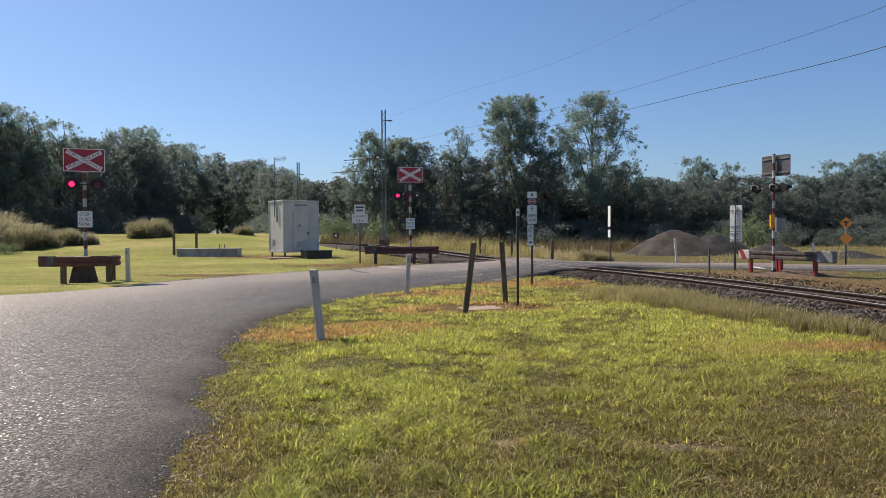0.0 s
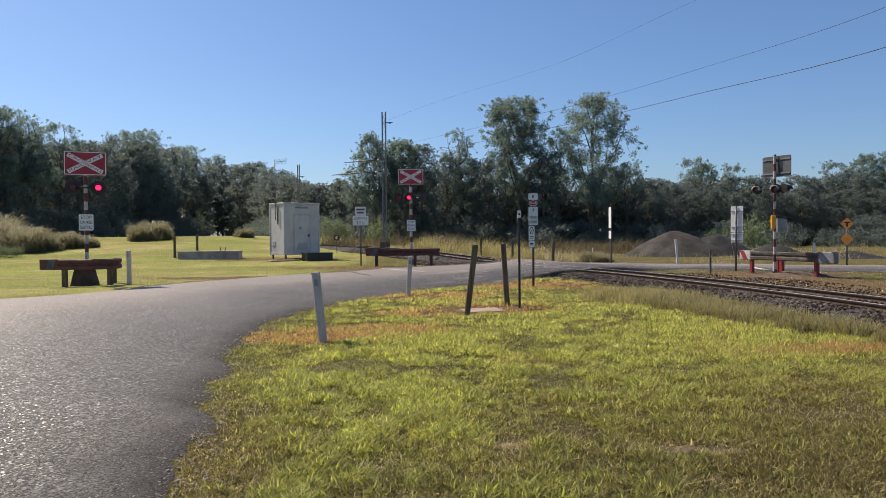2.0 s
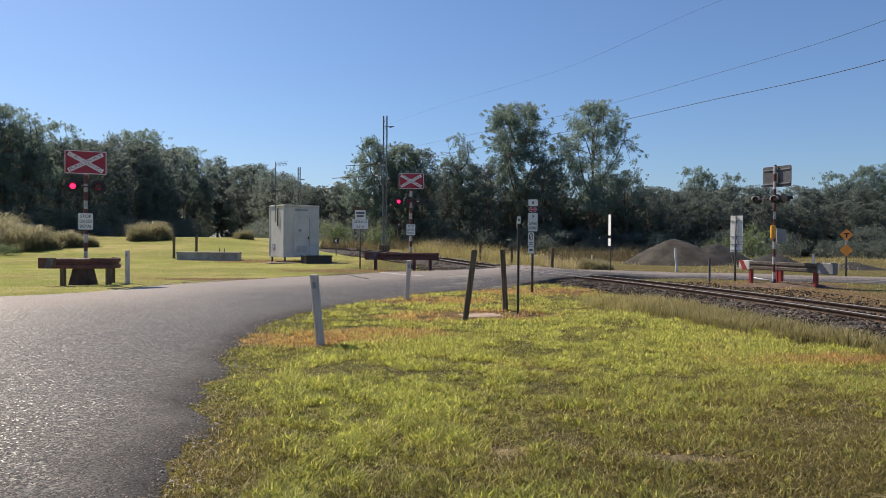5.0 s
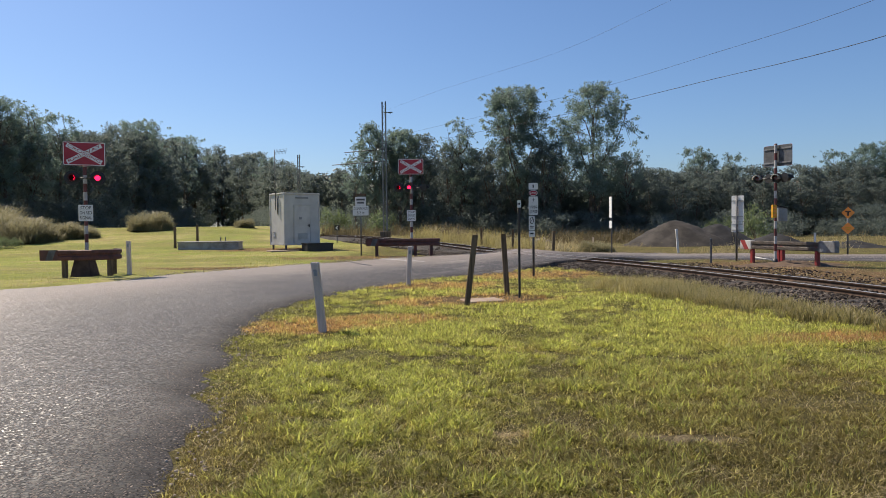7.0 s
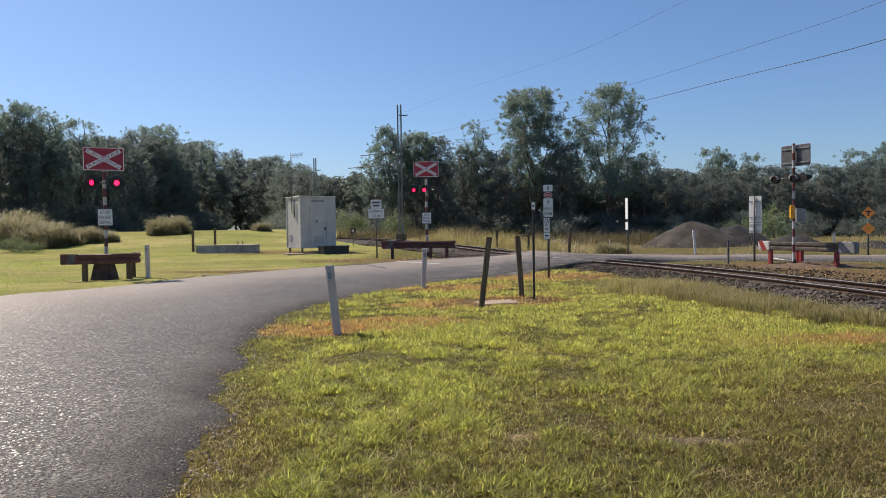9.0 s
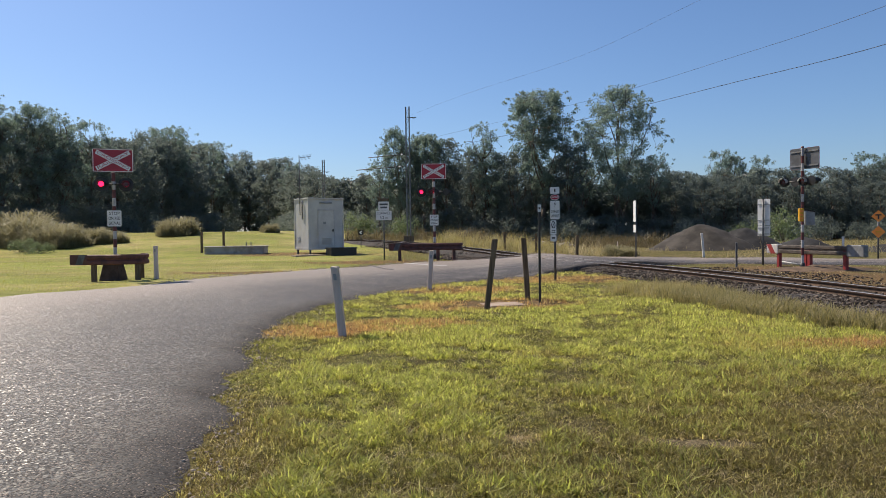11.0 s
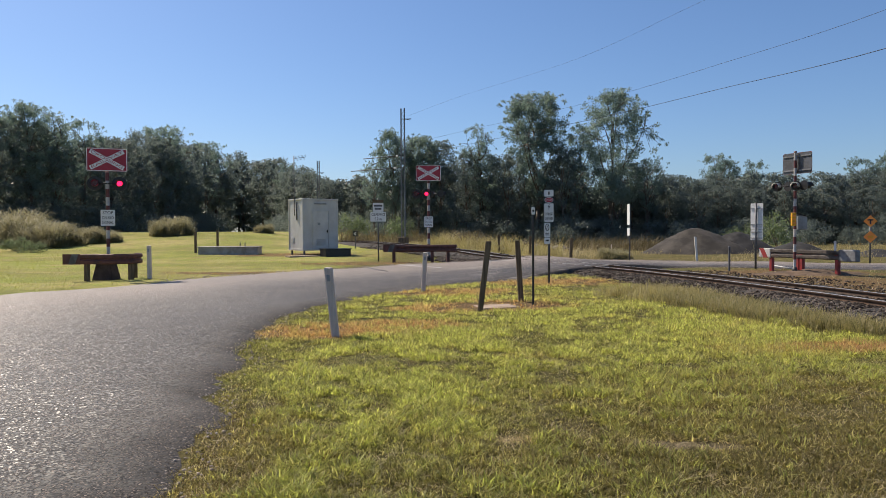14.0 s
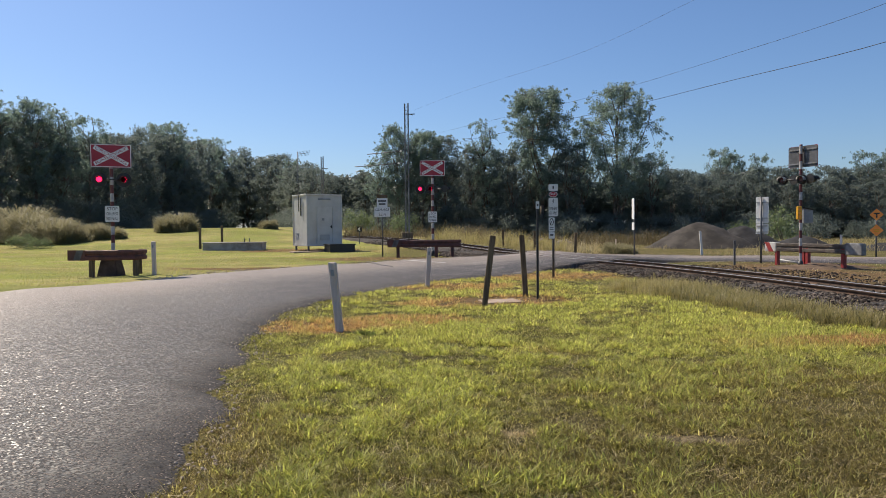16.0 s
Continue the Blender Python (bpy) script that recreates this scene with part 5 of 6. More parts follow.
def make_tree(seed, width, bare, peak, foot, clumps, per, size, puff, lift, leaf, label, height=15.0):
    """A gum tree: steep forking limbs from a tapered trunk, twigs, and puffs of hanging leaves over the crown's shell with gaps.
    bare: the clear part of the height; peak: how far up the crown is widest; foot: how wide it is at its base; lift: how much the puffs gather in the upper crown."""
    rg = np.random.default_rng(seed)
    t = tagged(new("gum_tree"), label, "tree", "gum trees")
    bm = bmesh.new()
    z0 = height * bare
    ph = rg.uniform(0, 6.28, 4)

    def reach(u, a):
        r = foot + (1 - foot) * (u / peak) ** 0.8 if u < peak else math.sqrt(max(0.0, 1 - ((u - peak) / (1.02 - peak)) ** 2))
        return r * width / 2 * (1 + 0.16 * math.sin(2 * a + ph[0] + 3 * u) + 0.12 * math.sin(3 * a + ph[1] - 7 * u) + 0.10 * math.sin(11 * u + ph[2]))

    def bent(p, q, r0, r1, seg, parts=3):
        last, r = p, r0
        sag = rg.normal(0, 0.06, 3) * np.linalg.norm(q - p)
        for k in range(1, parts + 1):
            u = k / parts
            pt = p + (q - p) * u + sag * math.sin(math.pi * u)
            r2 = r0 + (r1 - r0) * u
            rod(bm, last, pt, r, r2, seg=seg)
            last, r = pt, r2

    lean = np.array([rg.normal(0, 0.35), rg.normal(0, 0.35), 0])
    leader = lambda z: lean * (z / height) + np.array([0.25 * math.sin(0.5 * z + ph[3]), 0.25 * math.cos(0.45 * z), z])
    bent(np.array([0, 0, -0.4]), leader(height * 0.45), 0.25, 0.14, 7, 4)
    bent(leader(height * 0.45), leader(height * 0.88), 0.14, 0.04, 5, 4)
    ends, cl, rad = [], [], []
    for k in range(11):
        u = min(0.95, (k + rg.uniform(0.2, 0.9)) / 11) ** 0.8
        a = 2.4 * k + rg.uniform(-0.4, 0.4)
        z = z0 + (height - z0) * u
        q = leader(z) * np.array([1, 1, 0]) + np.array([math.cos(a), math.sin(a), 0]) * reach(u, a) * 0.72 + np.array([0, 0, z])
        start = leader(max(height * 0.16, z - (height - z0) * rg.uniform(0.28, 0.45)))
        bent(start, q, 0.085, 0.03, 5)
        ends.append(q)
    ends = np.array(ends)
    while len(cl) < clumps:
        u = rg.random() ** lift
        a = rg.uniform(0, 6.283)
        r = reach(u, a)
        if rg.random() * width / 2 > r + 0.12 * width:
            continue
        q = leader(z0 + (height - z0) * u)
        q = q + np.array([math.cos(a), math.sin(a), 0]) * r * rg.uniform(0.45, 1.0)
        cl.append(q)
        rad.append(rg.uniform(0.55, 1.2) * puff)
    for k in range(clumps // 3):
        u, a = rg.uniform(0.45, 1.0), rg.uniform(0, 6.283)
        q = leader(z0 + (height - z0) * u * 1.04)
        cl.append(q + np.array([math.cos(a), math.sin(a), 0]) * (reach(u, a) * rg.uniform(0.95, 1.25) + 0.25))
        rad.append(rg.uniform(0.25, 0.5) * puff)
    for q in cl[::3]:
        e = ends[np.argmin(((ends - q) ** 2).sum(1))]
        if np.linalg.norm(e - q) < 3.2:
            rod(bm, e, q, 0.028, 0.010, seg=4)
    part("trunk", bm, BARK, t)
    v, f = leaf_cloud(rg, np.array(cl), np.array(rad), per, size, 0.8, 0.85)
    mesh_np("crown", v, f, leaf).parent = t
    return t


def make_shrub(seed, w, h, leaf, label, name="shrub", size=0.2, per=110):
    rg = np.random.default_rng(seed)
    t = new(name)
    tagged(t, label, "shrub", "shrubs")
    n = 26
    c = np.c_[rg.uniform(-w, w, n), rg.uniform(-w * 0.7, w * 0.7, n), rg.uniform(0.1, h, n)]
    c[:, 2] *= 1 - 0.6 * (np.hypot(c[:, 0], c[:, 1]) / w / 1.2) ** 2
    v, f = leaf_cloud(rg, c, rg.uniform(0.35, 0.75, n) * h * 0.55, per, size)
    mesh_np("foliage", v, f, leaf).parent = t
    bm = bmesh.new()
    for k in range(5):
        rod(bm, (0, 0, -0.2), c[k] * np.array([1, 1, 0.8]), 0.05, 0.02, seg=5)
    part("stem", bm, BARK, t)
    return t


TALL = [make_tree(*row) for row in (
    (11, 5.8, 0.30, 0.68, 0.45, 200, 270, 0.20, 0.68, 0.62, LEAF, "tall gum tree with a dense domed grey-green crown on bare limbs"),
    (12, 6.8, 0.28, 0.50, 0.70, 220, 220, 0.20, 0.68, 0.85, LEAF, "tall gum tree with an open spreading grey-green crown"),
    (13, 4.4, 0.25, 0.42, 0.65, 120, 230, 0.20, 0.62, 0.95, LEAF, "slender gum tree with a narrow pointed crown"),
    (14, 7.4, 0.02, 0.50, 0.80, 115, 70, 0.37, 1.0, 0.9, LEAF_DARK, "dense dark gum tree with leaves to the ground"),
    (15, 6.4, 0.02, 0.40, 0.85, 100, 70, 0.37, 1.0, 1.0, LEAF_DARK, "dark bushy gum tree with low limbs"),
    (16, 6.2, 0.08, 0.62, 0.65, 110, 72, 0.36, 0.92, 0.85, LEAF_DARK, "dark gum tree with an uneven crown"),
    (17, 6.4, 0.40, 0.60, 0.50, 80, 150, 0.24, 0.72, 0.8, LEAF, "sparse gum tree with bare limbs showing"))]
used = set()


def plant(kind, x, y, h, turn=0.0, wide=1.0):
    src = kind
    m = pose(x, y, gz(x, y) - 0.05, 0, 0, turn)
    k = h / 15.0
    if src not in used:
        used.add(src)
        ob = src
        ob.matrix_basis = m
    else:
        ob = copy_thing(src, m)
    ob.scale = (k * wide, k * wide, k)
    return ob


rt = random.Random(21)
# trees that stand out of the woods: x, y, height, kind, width
for x, y, h, kd, wd in ((6.8, 88, 18.6, 0, 0.98), (16.9, 88.5, 18.8, 1, 0.95), (20.4, 87.5, 10.6, 6, 0.9), (0.3, 88, 14.3, 2, 0.95), (-2.0, 88, 11.2, 5, 0.8), (12.4, 88.5, 13.9, 6, 0.95),
                        (10.0, 86, 11.6, 4, 0.9), (-10.4, 83.7, 13.0, 1, 0.75), (-7.3, 84, 12.3, 0, 0.95), (-5.0, 84.2, 11.9, 5, 0.9), (-12.3, 83, 8.6, 6, 1.1), (-9.0, 85, 10.5, 3, 0.95), (-6.0, 86, 10.0, 3, 0.95),
                        (3.4, 87, 10.8, 3, 0.9), (32.7, 100, 12.3, 6, 0.9), (34.6, 101, 11.6, 1, 0.7), (37.8, 100, 11.2, 6, 0.85), (50.8, 97, 11.2, 6, 0.9), (53.6, 96, 12.0, 1, 0.9), (57, 95, 12.4, 1, 0.9),
                        (-47.2, 101, 15.6, 6, 1.1), (-45.5, 99, 15.0, 6, 0.9), (-47.5, 63, 13.4, 1, 0.9), (-44.6, 66.5, 12.8, 1, 0.8), (-43.9, 71, 12.8, 2, 1.1), (-44, 76.5, 12.6, 6, 0.8), (-51.5, 131, 17.2, 6, 1.0), (-36.0, 128, 12.4, 6, 0.9)):
    plant(TALL[kd], x, y, h, rt.uniform(0, 360), wd)
# the wall of woods: a line of places with the height of the trees there, and the step between them
for line, step in (([(-66, 44, 12.8), (-49, 60, 11.8), (-45.5, 66, 11.2), (-45, 80, 11.0), (-46.5, 98, 13.2), (-53, 124, 15.2)], 2.9),
                   ([(-58, 62, 13.4), (-53, 82, 11.8), (-54, 100, 13.0)], 4.2),
                   ([(-60, 140, 16.6), (-53, 139, 16.4)], 2.8), ([(-58, 158, 18.5), (-38, 156, 15)], 3.4), ([(-43, 138, 14.4), (-40, 134, 13.4), (-36, 129, 11.6), (-28, 110, 9.4), (-20, 99, 7.6), (-15, 93, 8.4)], 3.2),
                   ([(-12, 92, 10), (4, 94, 11.2), (22, 92, 10.4)], 2.5), ([(21, 87, 7.6), (38, 88, 7.2), (52, 87, 6.6)], 2.8), ([(26, 96.5, 9.2), (60, 95, 9.2)], 3.6), ([(22, 91, 8.9), (40, 93, 8.7), (58, 91, 9.0), (76, 86, 11), (92, 78, 12)], 2.7), ([(24, 101, 9.3), (66, 99, 9.8)], 5.0)):
    run = spline(line, 200)
    dd = np.r_[0, np.cumsum(np.linalg.norm(np.diff(run[:, :2], axis=0), axis=1))]
    for q in np.arange(0.5 * step, dd[-1], step):
        x, y, h = (np.interp(q + rt.uniform(-0.8, 0.8), dd, run[:, k]) for k in range(3))
        plant(TALL[rt.choice((3, 4, 5, 3, 4, 5, 5))], x + rt.uniform(-1, 1), y + rt.uniform(-1, 1), h * rt.uniform(0.86, 1.05), rt.uniform(0, 360), rt.uniform(0.9, 1.2))


def make_clump(seed, w, h):
    """A rounded stand of tall dry grass."""
    rg = np.random.default_rng(seed)
    n = 4600
    a, d = rg.uniform(0, 6.283, n), np.sqrt(rg.random(n))
    p = np.c_[d * np.cos(a) * w, d * np.sin(a) * w * 0.8, np.zeros(n)]
    p[:, :2] *= (0.55 + 0.9 * fbm(3 + 1.5 * np.cos(a), 3 + 1.5 * np.sin(a), 1.0, 3, seed % 7))[:, None]
    lump = smooth(0.25, 0.75, fbm(p[:, 0] + seed, p[:, 1], 1.4, 3, 4))
    hh = h * np.sqrt(np.clip(1.02 - d ** 2.2, 0, 1)) * rg.uniform(0.3, 1.0, n) * (0.4 + 1.0 * lump)
    b = a + rg.normal(0, 0.9, n)
    out = np.c_[np.cos(b), np.sin(b), np.zeros(n)] * ((0.25 + 0.55 * rg.random(n)) * hh)[:, None]
    c = rg.uniform(0, 6.283, n)
    side = np.c_[np.cos(c), np.sin(c), np.zeros(n)] * 0.019
    up = np.c_[np.zeros((n, 2)), hh]
    mid = p + out * 0.3 + up * 0.72
    high = p + out * 0.72 + up
    tip = p + out * 1.25 + up * 0.86
    v = np.stack([p - side, p + side, mid + side * 0.9, mid - side * 0.9, high + side * 0.7, high - side * 0.7, tip], 1).reshape(-1, 3)
    f = (np.arange(n)[:, None, None] * 7 + np.array([[0, 1, 2], [0, 2, 3], [3, 2, 4], [3, 4, 5], [5, 4, 6]])[None]).reshape(-1, 3)
    ob = mesh_np("grass_clump", v, f, CLUMP)
    return tagged(ob, "rounded clump of tall dry grass", "grass clump", "grass clumps")


def far_woods():
    """The closed mass of woods behind the first trees."""
    rg = np.random.default_rng(77)
    run = spline([(-105, 20, 16), (-66, 58, 12.5), (-58, 84, 11), (-60, 120, 13), (-66, 152, 16), (-48, 164, 15), (-32, 146, 10), (-24, 118, 8.2), (-14, 99, 8.0), (0, 99, 9.4), (22, 97, 8.8), (60, 98, 8.8), (95, 90, 12), (130, 60, 14)], 900)
    n = 4000
    k = rg.integers(90, 790, n)
    x, y = run[k, 0] + rg.uniform(-3.5, 3.5, n), run[k, 1] + rg.uniform(-3.5, 3.5, n)
    top = run[k, 2] * (0.95 + 0.08 * np.sin(k * 0.21) + 0.06 * np.sin(k * 0.53 + 1)) * rg.uniform(0.85, 1.0, n)
    c = np.c_[x, y, rg.random(n) ** 0.9 * top + ground_z(x, y)]
    v, f = leaf_cloud(rg, c, rg.uniform(0.9, 1.7, n), 42, 0.68)
    return tagged(mesh_np("far_woods", v, f, LEAF_DARK), "dark closed mass of distant gum woods", "woods", kind="stuff")


far_woods()
SHRUBS = [make_shrub(31, 2.2, 2.6, LEAF_DARK, "dark green shrub under the trees"), make_shrub(32, 2.6, 3.2, LEAF_DARK, "dark green shrub under the trees"),
          make_shrub(33, 1.8, 2.2, LEAF_FRESH, "bright green shrub by the woods"), make_clump(34, 2.0, 1.35)]
bases = {s: True for s in SHRUBS}


def bush(k, x, y, sc, zs=1.0):
    src = SHRUBS[k]
    m = pose(x, y, gz(x, y) - 0.05, 0, 0, rt.uniform(0, 360))
    if bases[src]:
        bases[src], ob = False, src
        ob.matrix_basis = m
    else:
        ob = copy_thing(src, m)
    ob.scale = (sc, sc, sc * zs)
    return ob


for x0, x1, y0, y1, step in ((-46, -42, 58, 76, 0.32), (-42, -43, 76, 112, -0.09), (-30, -16, 104, 86, 1.4), (-16, 22, 84, 83, 2.4), (22, 62, 83, 78, 2.6)):
    n = int((x1 - x0) / step)
    for k in range(n):
        u = (k + rt.uniform(-0.4, 0.4)) / n
        bush(rt.choice((0, 1, 1)), x0 + (x1 - x0) * u, y0 + (y1 - y0) * u + rt.uniform(-2, 2), rt.uniform(0.75, 1.2) if x0 < -30 else rt.uniform(0.7, 1.2), rt.uniform(0.8, 1.2))
for x, y, s_ in ((-8.4, 72, 1.0), (-14.5, 77, 1.0), (29.0, 70, 1.35), (26.2, 71, 0.9), (38, 60, 0.5), (36.0, 56, 0.4)):
    bush(2, x, y, s_, 1.3)
for x, y, s_ in ((-26.0, 58, 0.95), (-33.5, 50, 1.3), (-31.0, 49, 1.05), (-36, 52, 1.5), (-29.8, 51.5, 0.75), (-28.6, 52, 0.6), (-19.3, 62, 0.5)):
    bush(3, x, y, s_)

bush(3, 7.9, 41.6, 0.55, 0.75)
bush(2, -29.5, 44.5, 0.42)
bush(2, -31.5, 46.0, 0.5)

# ---- grass ----
def blades(name, n, where, h0, h1, width, seg, seed, lean=0.55, label="", material=None, vary=lambda p: 1.0):
    """Grass blades rooted where where() says, all in one mesh."""
    rg = np.random.default_rng(seed)
    p = where(rg, n)
    n = len(p)
    z = ground_z(p[:, 0], p[:, 1]) - 0.01
    a = rg.uniform(0, 2 * np.pi, n)
    rich = lush(p[:, 0], p[:, 1])
    h = rg.uniform(h0, h1, n) * rg.uniform(0.55, 1.0, n) * (0.65 + 0.7 * rich if material in (None, FRESH) else vary(p))
    dirn = np.c_[np.cos(a), np.sin(a)]
    sidev = np.c_[-np.sin(a), np.cos(a)]
    turn = rg.uniform(-0.9, 0.9, n)
    sidev = sidev * np.cos(turn)[:, None] + dirn * np.sin(turn)[:, None]
    bend = h * lean * rg.uniform(0.2, 1.5, n)
    w = width * rg.uniform(0.6, 1.3, n) * (0.6 + 0.5 * rich if material in (None, FRESH) else 1.0)
    lv = []
    for k in range(seg):
        u = k / seg
        c = np.c_[p + dirn * (bend * u * u)[:, None], z + h * (u - 0.25 * u * u * np.minimum(1.0, bend / (h + 1e-6)))]
        o = np.c_[sidev * (w * (1 - 0.55 * u) / 2)[:, None], np.zeros(n)]
        lv += [c - o, c + o]
    tip = np.c_[p + dirn * bend[:, None], z + h * (1 - 0.25 * np.minimum(1.0, bend / (h + 1e-6)))]
    lv.append(tip)
    m = len(lv)
    v = np.stack(lv, 1).reshape(-1, 3)
    f = []
    for k in range(seg - 1):
        f += [(2 * k, 2 * k + 1, 2 * k + 3), (2 * k, 2 * k + 3, 2 * k + 2)]
    f.append((2 * seg - 2, 2 * seg - 1, 2 * seg))
    f = (np.arange(n)[:, None, None] * m + np.array(f)[None]).reshape(-1, 3)
    ob = mesh_np(name, v, f, material or BLADE)
    ob.data.attributes.new("lush", 'FLOAT', 'POINT').data.foreach_set("value", np.repeat(rich, m).astype(np.float32))
    return tagged(ob, label or "short green lawn grass with dry blades", "grass", kind="stuff")


NEAR_RUN = spline(NEAR_EDGE[:15], 200)


def lush(x, y):
    """0 to 1: how rich the lawn grows there."""
    rich = smooth(0.35, 0.63, 0.36 * fbm(x, y, 0.9, 3) + 0.64 * fbm(x, y, 3.4, 3, 3))
    by_road = 0.2 + 0.8 * smooth(0.1, 0.9, x - np.interp(y, NEAR_RUN[:, 1], NEAR_RUN[:, 0]))
    # lower in a round patch of the near lawn
    poor_spot = 1 - 0.65 * np.exp(-((x - 3.0) / 2.3) ** 2 - ((y - 3.9) / 1.5) ** 2)
    return rich * np.where(y < 16, by_road, 1.0) * poor_spot


def right_of_road(x, y, margin=0.0):
    return x > np.interp(y, NEAR_RUN[:, 1], NEAR_RUN[:, 0]) + margin


def clumpy(x, y, seed, sc):
    """0 to 1: a smooth uneven pattern over the ground."""
    rg = np.random.default_rng(seed)
    v = np.zeros_like(x)
    for k in range(7):
        a, ph, f = rg.uniform(0, 6.28), rg.uniform(0, 6.28), sc * rg.uniform(0.6, 2.4)
        v += np.sin(f * (x * math.cos(a) + y * math.sin(a)) + ph)
    return 0.5 + v / 7


def lawn(y0, y1, bar=0.0):
    """Roots all over the lawn, thinner where the growth is poor."""
    def where(rg, n):
        y = y0 * (y1 / y0) ** rg.random(n)
        half = 0.66 * (y + 0.8)
        x = 0.25 + rg.uniform(-1, 1, n) * half
        d, _ = off_track(x, y)
        bare = ((x - 1.85) / 0.42) ** 2 + ((y - 4.55) / 0.12) ** 2 < 1
        edge = 0.04 + 0.5 * (fbm(x, y, 2.5, 3, 5) - 0.5) - 0.10 * rg.random(n)
        worn_out = (((x - 0.75) / 1.15) ** 2 + ((y - 14.75) / 0.75) ** 2 < 0.7 + 0.6 * fbm(x, y, 2.0, 2, 8)) & (rg.random(n) < 0.93)
        ok = ~bare & ~worn_out & right_of_road(x, y, edge) & (d < -2.3) & (lush(x, y) + rg.random(n) * 0.8 > bar)
        return np.c_[x, y][ok]
    return where


def tufts(y0, y1, reach, per, bar):
    """Roots gathered in tufts with gaps of thatch between."""
    def where(rg, n):
        q = lawn(y0, y1, bar)(rg, n // per)
        q = np.repeat(q, per, 0)
        return q + rg.normal(0, reach, q.shape)
    return where


blades("lawn_grass", 480000, lawn(2.9, 12.0, 0.08), 0.028, 0.06, 0.010, 1, 40, 1.0)
blades("lawn_grass", 300000, tufts(2.9, 11.0, 0.026, 11, 0.55), 0.05, 0.10, 0.0145, 2, 41, 1.05)
blades("fresh_lawn_grass", 90000, tufts(2.9, 14.0, 0.045, 20, 1.1), 0.065, 0.13, 0.015, 2, 48, 1.0, "fresh bright green grass tufts in the lawn", FRESH)
blades("lawn_grass", 430000, tufts(8.5, 27.0, 0.045, 9, 0.38), 0.05, 0.11, 0.026, 1, 42, 0.9)
blades("dry_stalk_litter", 20000, lawn(3.0, 12.0), 0.03, 0.09, 0.0045, 2, 49, 3.0, "pale dry stalks lying in the lawn", STALK)


def verge(rg, n):
    """Roots of the tall grass between the lawn and the ballast, in stands with thin places between."""
    i = rg.integers(150, C0 - 4, n)
    y = LINE[i][:, 1]
    outer = np.interp(y, [8, 10.5, 12.5, 15, 18, 21], [2.7, 2.9, 3.7, 4.0, 3.9, 3.0])
    o = -2.15 - (outer - 2.15) * rg.random(n) ** 0.8
    p = LINE[i] + RIGHT[i] * o[:, None] + HEAD[i] * rg.uniform(-0.2, 0.2, n)[:, None]
    ok = (p[:, 1] < 18) & (p[:, 1] > 6) & (fbm(p[:, 0], p[:, 1], 1.1, 3, 7) + 0.25 * rg.random(n) > 0.62)
    return p[ok]


def verge_stand(rg, n):
    """The yellow-green stand where the ballast comes out from the road."""
    p = np.c_[rg.normal(4.45, 0.55, n), rg.normal(16.9, 0.75, n)]
    return p[fbm(p[:, 0], p[:, 1], 2.5, 2, 9) > 0.4]


blades("tall_verge_grass", 62000, verge, 0.10, 0.40, 0.011, 3, 43, 0.6, "tall seeding grass along the ballast", VERGE)
blades("tall_verge_grass", 7000, verge_stand, 0.18, 0.46, 0.012, 3, 53, 0.5, "tall yellow-green grass where the ballast begins", WEED)


def left_lawn(rg, n):
    y = rg.uniform(18, 62, n)
    x = rg.uniform(-40, 0, n)
    edge = np.interp(y, spline(FAR_EDGE[:15], 200)[:, 1], spline(FAR_EDGE[:15], 200)[:, 0])
    d, _ = off_track(x, y)
    return np.c_[x, y][(x < edge - 0.1) & (d < -2.2)]


blades("verge_grass", 110000, left_lawn, 0.03, 0.08, 0.035, 1, 44, 0.7, "short mown grass across the road", MOWN)


def meadow(rg, n):
    y = rg.uniform(37, 86, n)
    x = rg.uniform(-24, 60, n)
    edge = np.interp(x, spline(FAR_EDGE[14:], 200)[:, 0], spline(FAR_EDGE[14:], 200)[:, 1])
    d, _ = off_track(x, y)
    ok = (d > 2.3) & (y > np.where(x > -1, edge + 0.6, 30)) & (clumpy(x, y, 8, 0.6) + rg.random(n) * 0.5 > np.where(x > 8, 0.98, 0.45))
    return np.c_[x, y][ok]


def thick(p, cut):
    """Only where the growth is thickest, clear of the track."""
    d, _ = off_track(p[:, 0], p[:, 1])
    return p[(clumpy(p[:, 0], p[:, 1], 28, 0.9) > cut) & (d > 2.4)]


def lumps(p):
    """Growth in rounded stands with low places between."""
    return 0.35 + 1.2 * smooth(0.35, 0.7, fbm(p[:, 0], p[:, 1], 0.45, 3, 6))


def dry_field():
    blades("dry_meadow_grass", 70000, meadow, 0.2, 0.7, 0.02, 2, 45, 0.9, "tall dry straw-coloured meadow grass", STRAW, lumps)
    blades("dry_meadow_grass", 32000, lambda rg, n: thick(meadow(rg, n), 0.62), 0.5, 1.15, 0.019, 2, 51, 0.9, "tall dry straw-coloured meadow grass", STRAW, lumps)
    blades("tall_weeds", 26000, lambda rg, n: thick(np.c_[rg.uniform(-9, 5.0, n), rg.uniform(41, 58, n)], 0.42), 0.4, 1.3, 0.024, 2, 52, 0.8, "tall yellow-green weeds behind the track", WEED, lumps)
    blades("dead_undergrowth", 26000, lambda rg, n: np.c_[rg.uniform(-12, 24, n), rg.uniform(58, 76, n)], 0.3, 1.3, 0.04, 2, 54, 0.6, "dark brown dead undergrowth before the woods", EDGE, lumps)


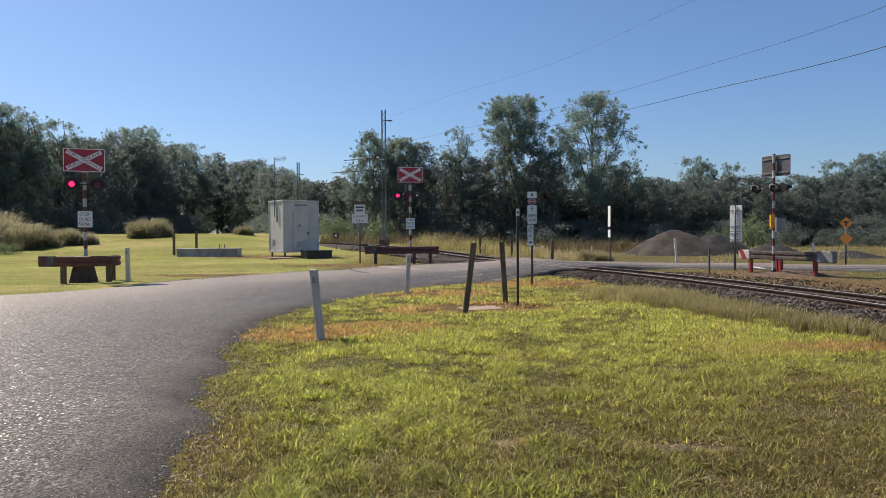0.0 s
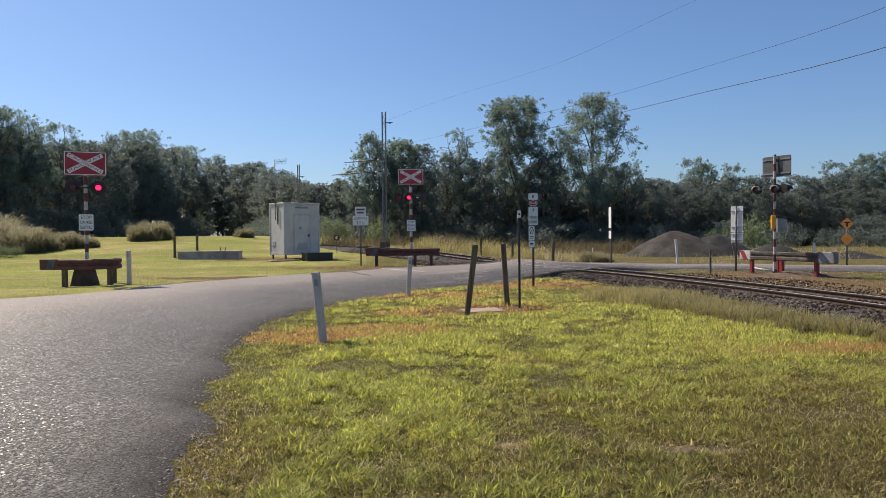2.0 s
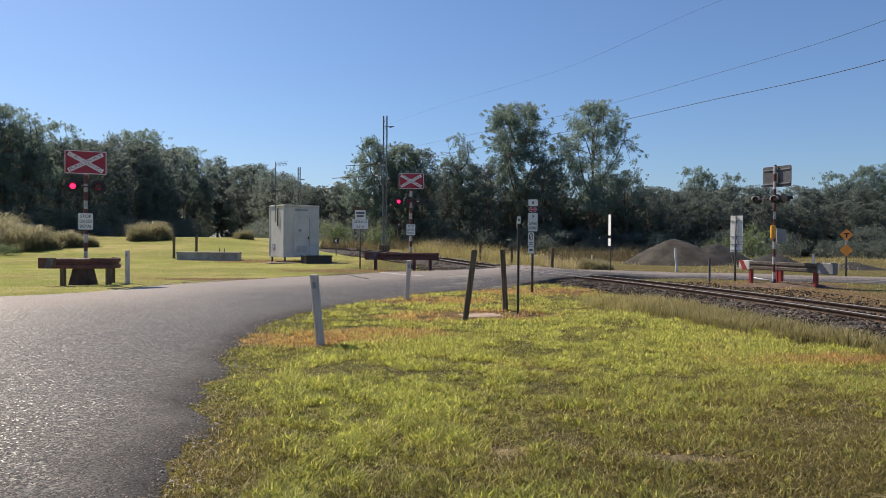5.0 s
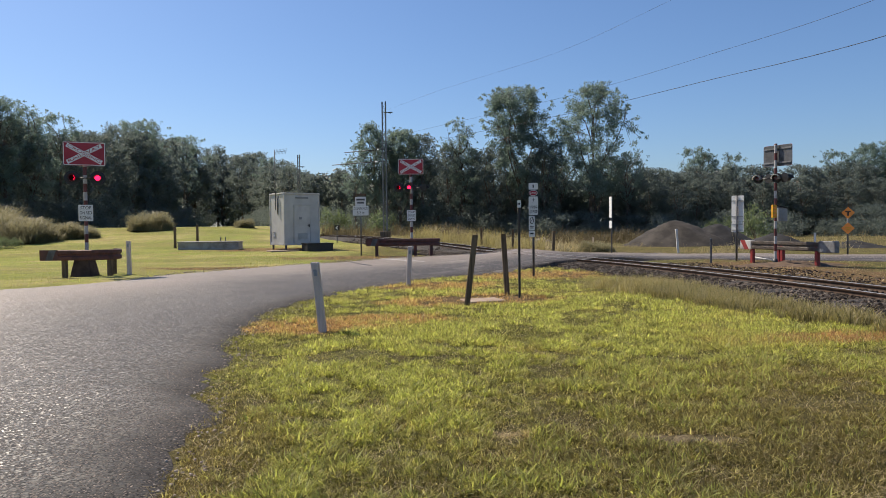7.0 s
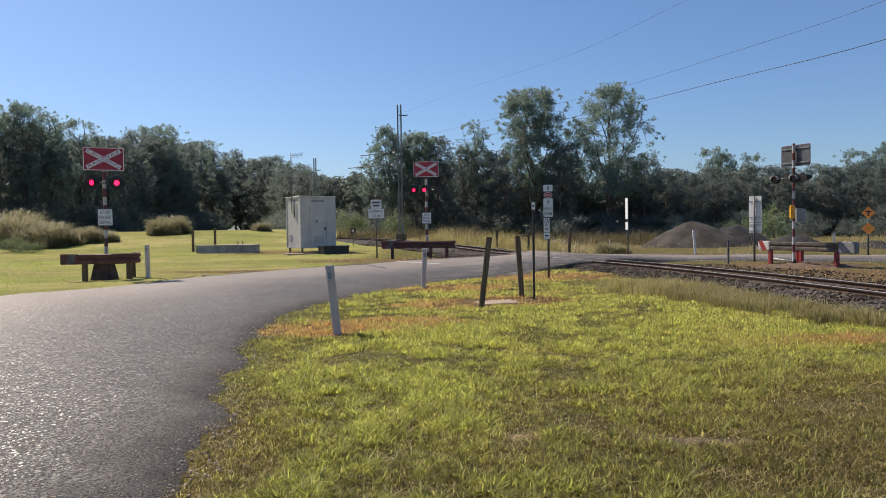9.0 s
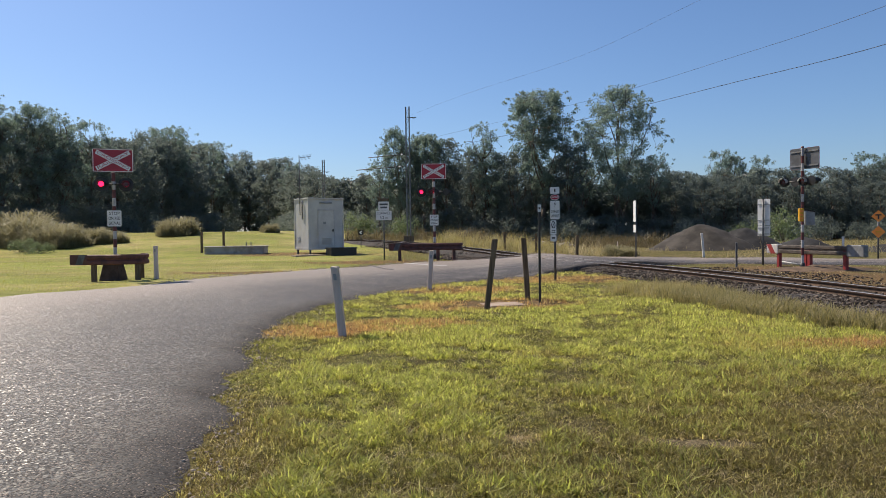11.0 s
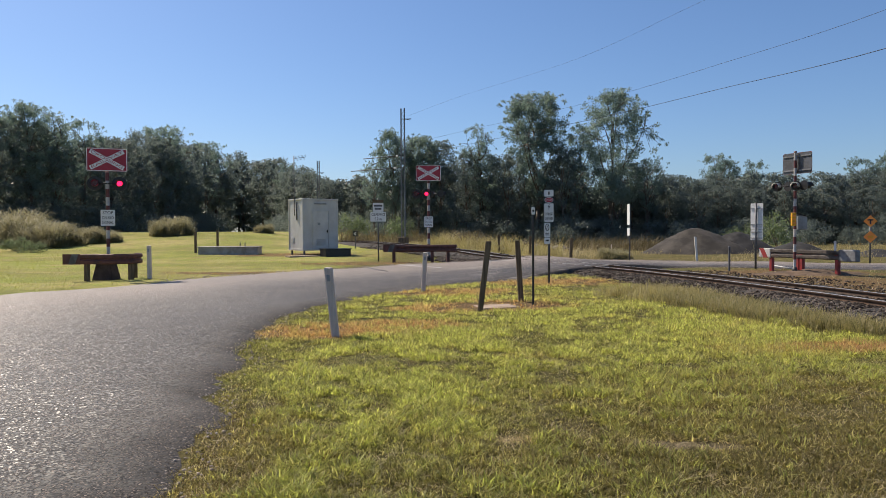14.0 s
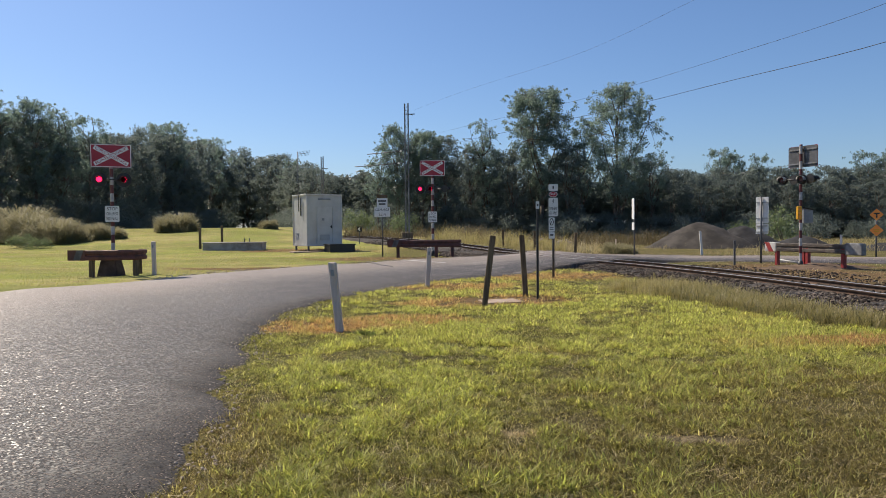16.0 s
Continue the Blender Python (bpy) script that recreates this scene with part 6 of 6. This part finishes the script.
def corner(rg, n):
    """The dry corner between the track and the road beyond it."""
    y, x = rg.uniform(8, 30, n), rg.uniform(9, 24, n)
    edge = np.interp(x, spline(NEAR_EDGE[16:], 80)[:, 0], spline(NEAR_EDGE[16:], 80)[:, 1])
    d, _ = off_track(x, y)
    return np.c_[x, y][(d > 2.2) & (y < edge - 0.3) & (clumpy(x, y, 18, 1.2) + rg.random(n) * 0.5 > 0.6)]


dry_field()
blades("dry_corner_grass", 6000, corner, 0.02, 0.12, 0.018, 2, 46, 0.6, "short dry brown grass beside the track", STALK)

# grit spilled along the near road edge
rg_ = np.random.default_rng(91)
ke = rg_.integers(90, 330, 1700)
pe = na[ke] + np.c_[rg_.normal(0.02, 0.16, 1700), rg_.normal(0, 0.06, 1700)]
grit = joined_rocks("road_grit", np.c_[pe, np.maximum(ground_z(pe[:, 0], pe[:, 1]) + 0.012, 0.0)], rg_.uniform(0.006, 0.018, 1700), GRIT, None, 9)
tagged(grit, "loose grit and small stones along the road edge", "grit", kind="stuff")

kf = rg_.integers(170, 345, 1400)
pf = fa[kf] + rg_.normal(0.0, 0.22, (1400, 2))
grit = joined_rocks("road_grit", np.c_[pf, road_z(pf[:, 0], pf[:, 1]) + 0.004], rg_.uniform(0.010, 0.026, 1400), GRIT, None, 10)
tagged(grit, "loose gravel strewn along the far road edge", "grit", kind="stuff")

# painted stop line before the crossing
sl_ = strip("stop_line", [[(x, y, float(road_z(np.array([x]), np.array([y]))[0]) + 0.006 + 0.0) for x, y in ((-3.42 + 1.97 * u + 0.03 * w, 30.0 - 1.58 * u + 0.26 * w) for u in np.linspace(0, 1, 12))] for w in (0, 1)], LINE_PAINT)
tagged(sl_, "worn white stop line painted on the road", "road line", kind="structure")

# ---- what moves: the flashing lamps ----
PERIOD, TO_RIGHT, TO_LEFT = 1.38, 0.03, 0.735      # seconds; when the light first changes over to each side


def motions():
    changes = sorted([(TO_RIGHT + k * PERIOD, 1) for k in range(12)] + [(TO_LEFT + k * PERIOD, -1) for k in range(12)])
    for lens, at, side in FLASH:
        turned = 0.0 if side < 0 else 180.0            # the lit face looks forward at 0, the dark face at 180
        rows = [(0.0, at @ pose(0, 0, 0, 0, 0, turned))]
        for t, to in changes:
            t += -0.045 if to == side else 0.02
            for dt, a in ((-0.034, 0), (0.0, 70), (0.034, 140), (0.067, 180)):
                if rows[-1][0] + 0.02 < t + dt < 15.97:
                    rows.append((t + dt, at @ pose(0, 0, 0, 0, 0, turned + a)))
            turned += 180.0
        rows.append((16.0, rows[-1][1]))
        walk(lens, rows)


motions()
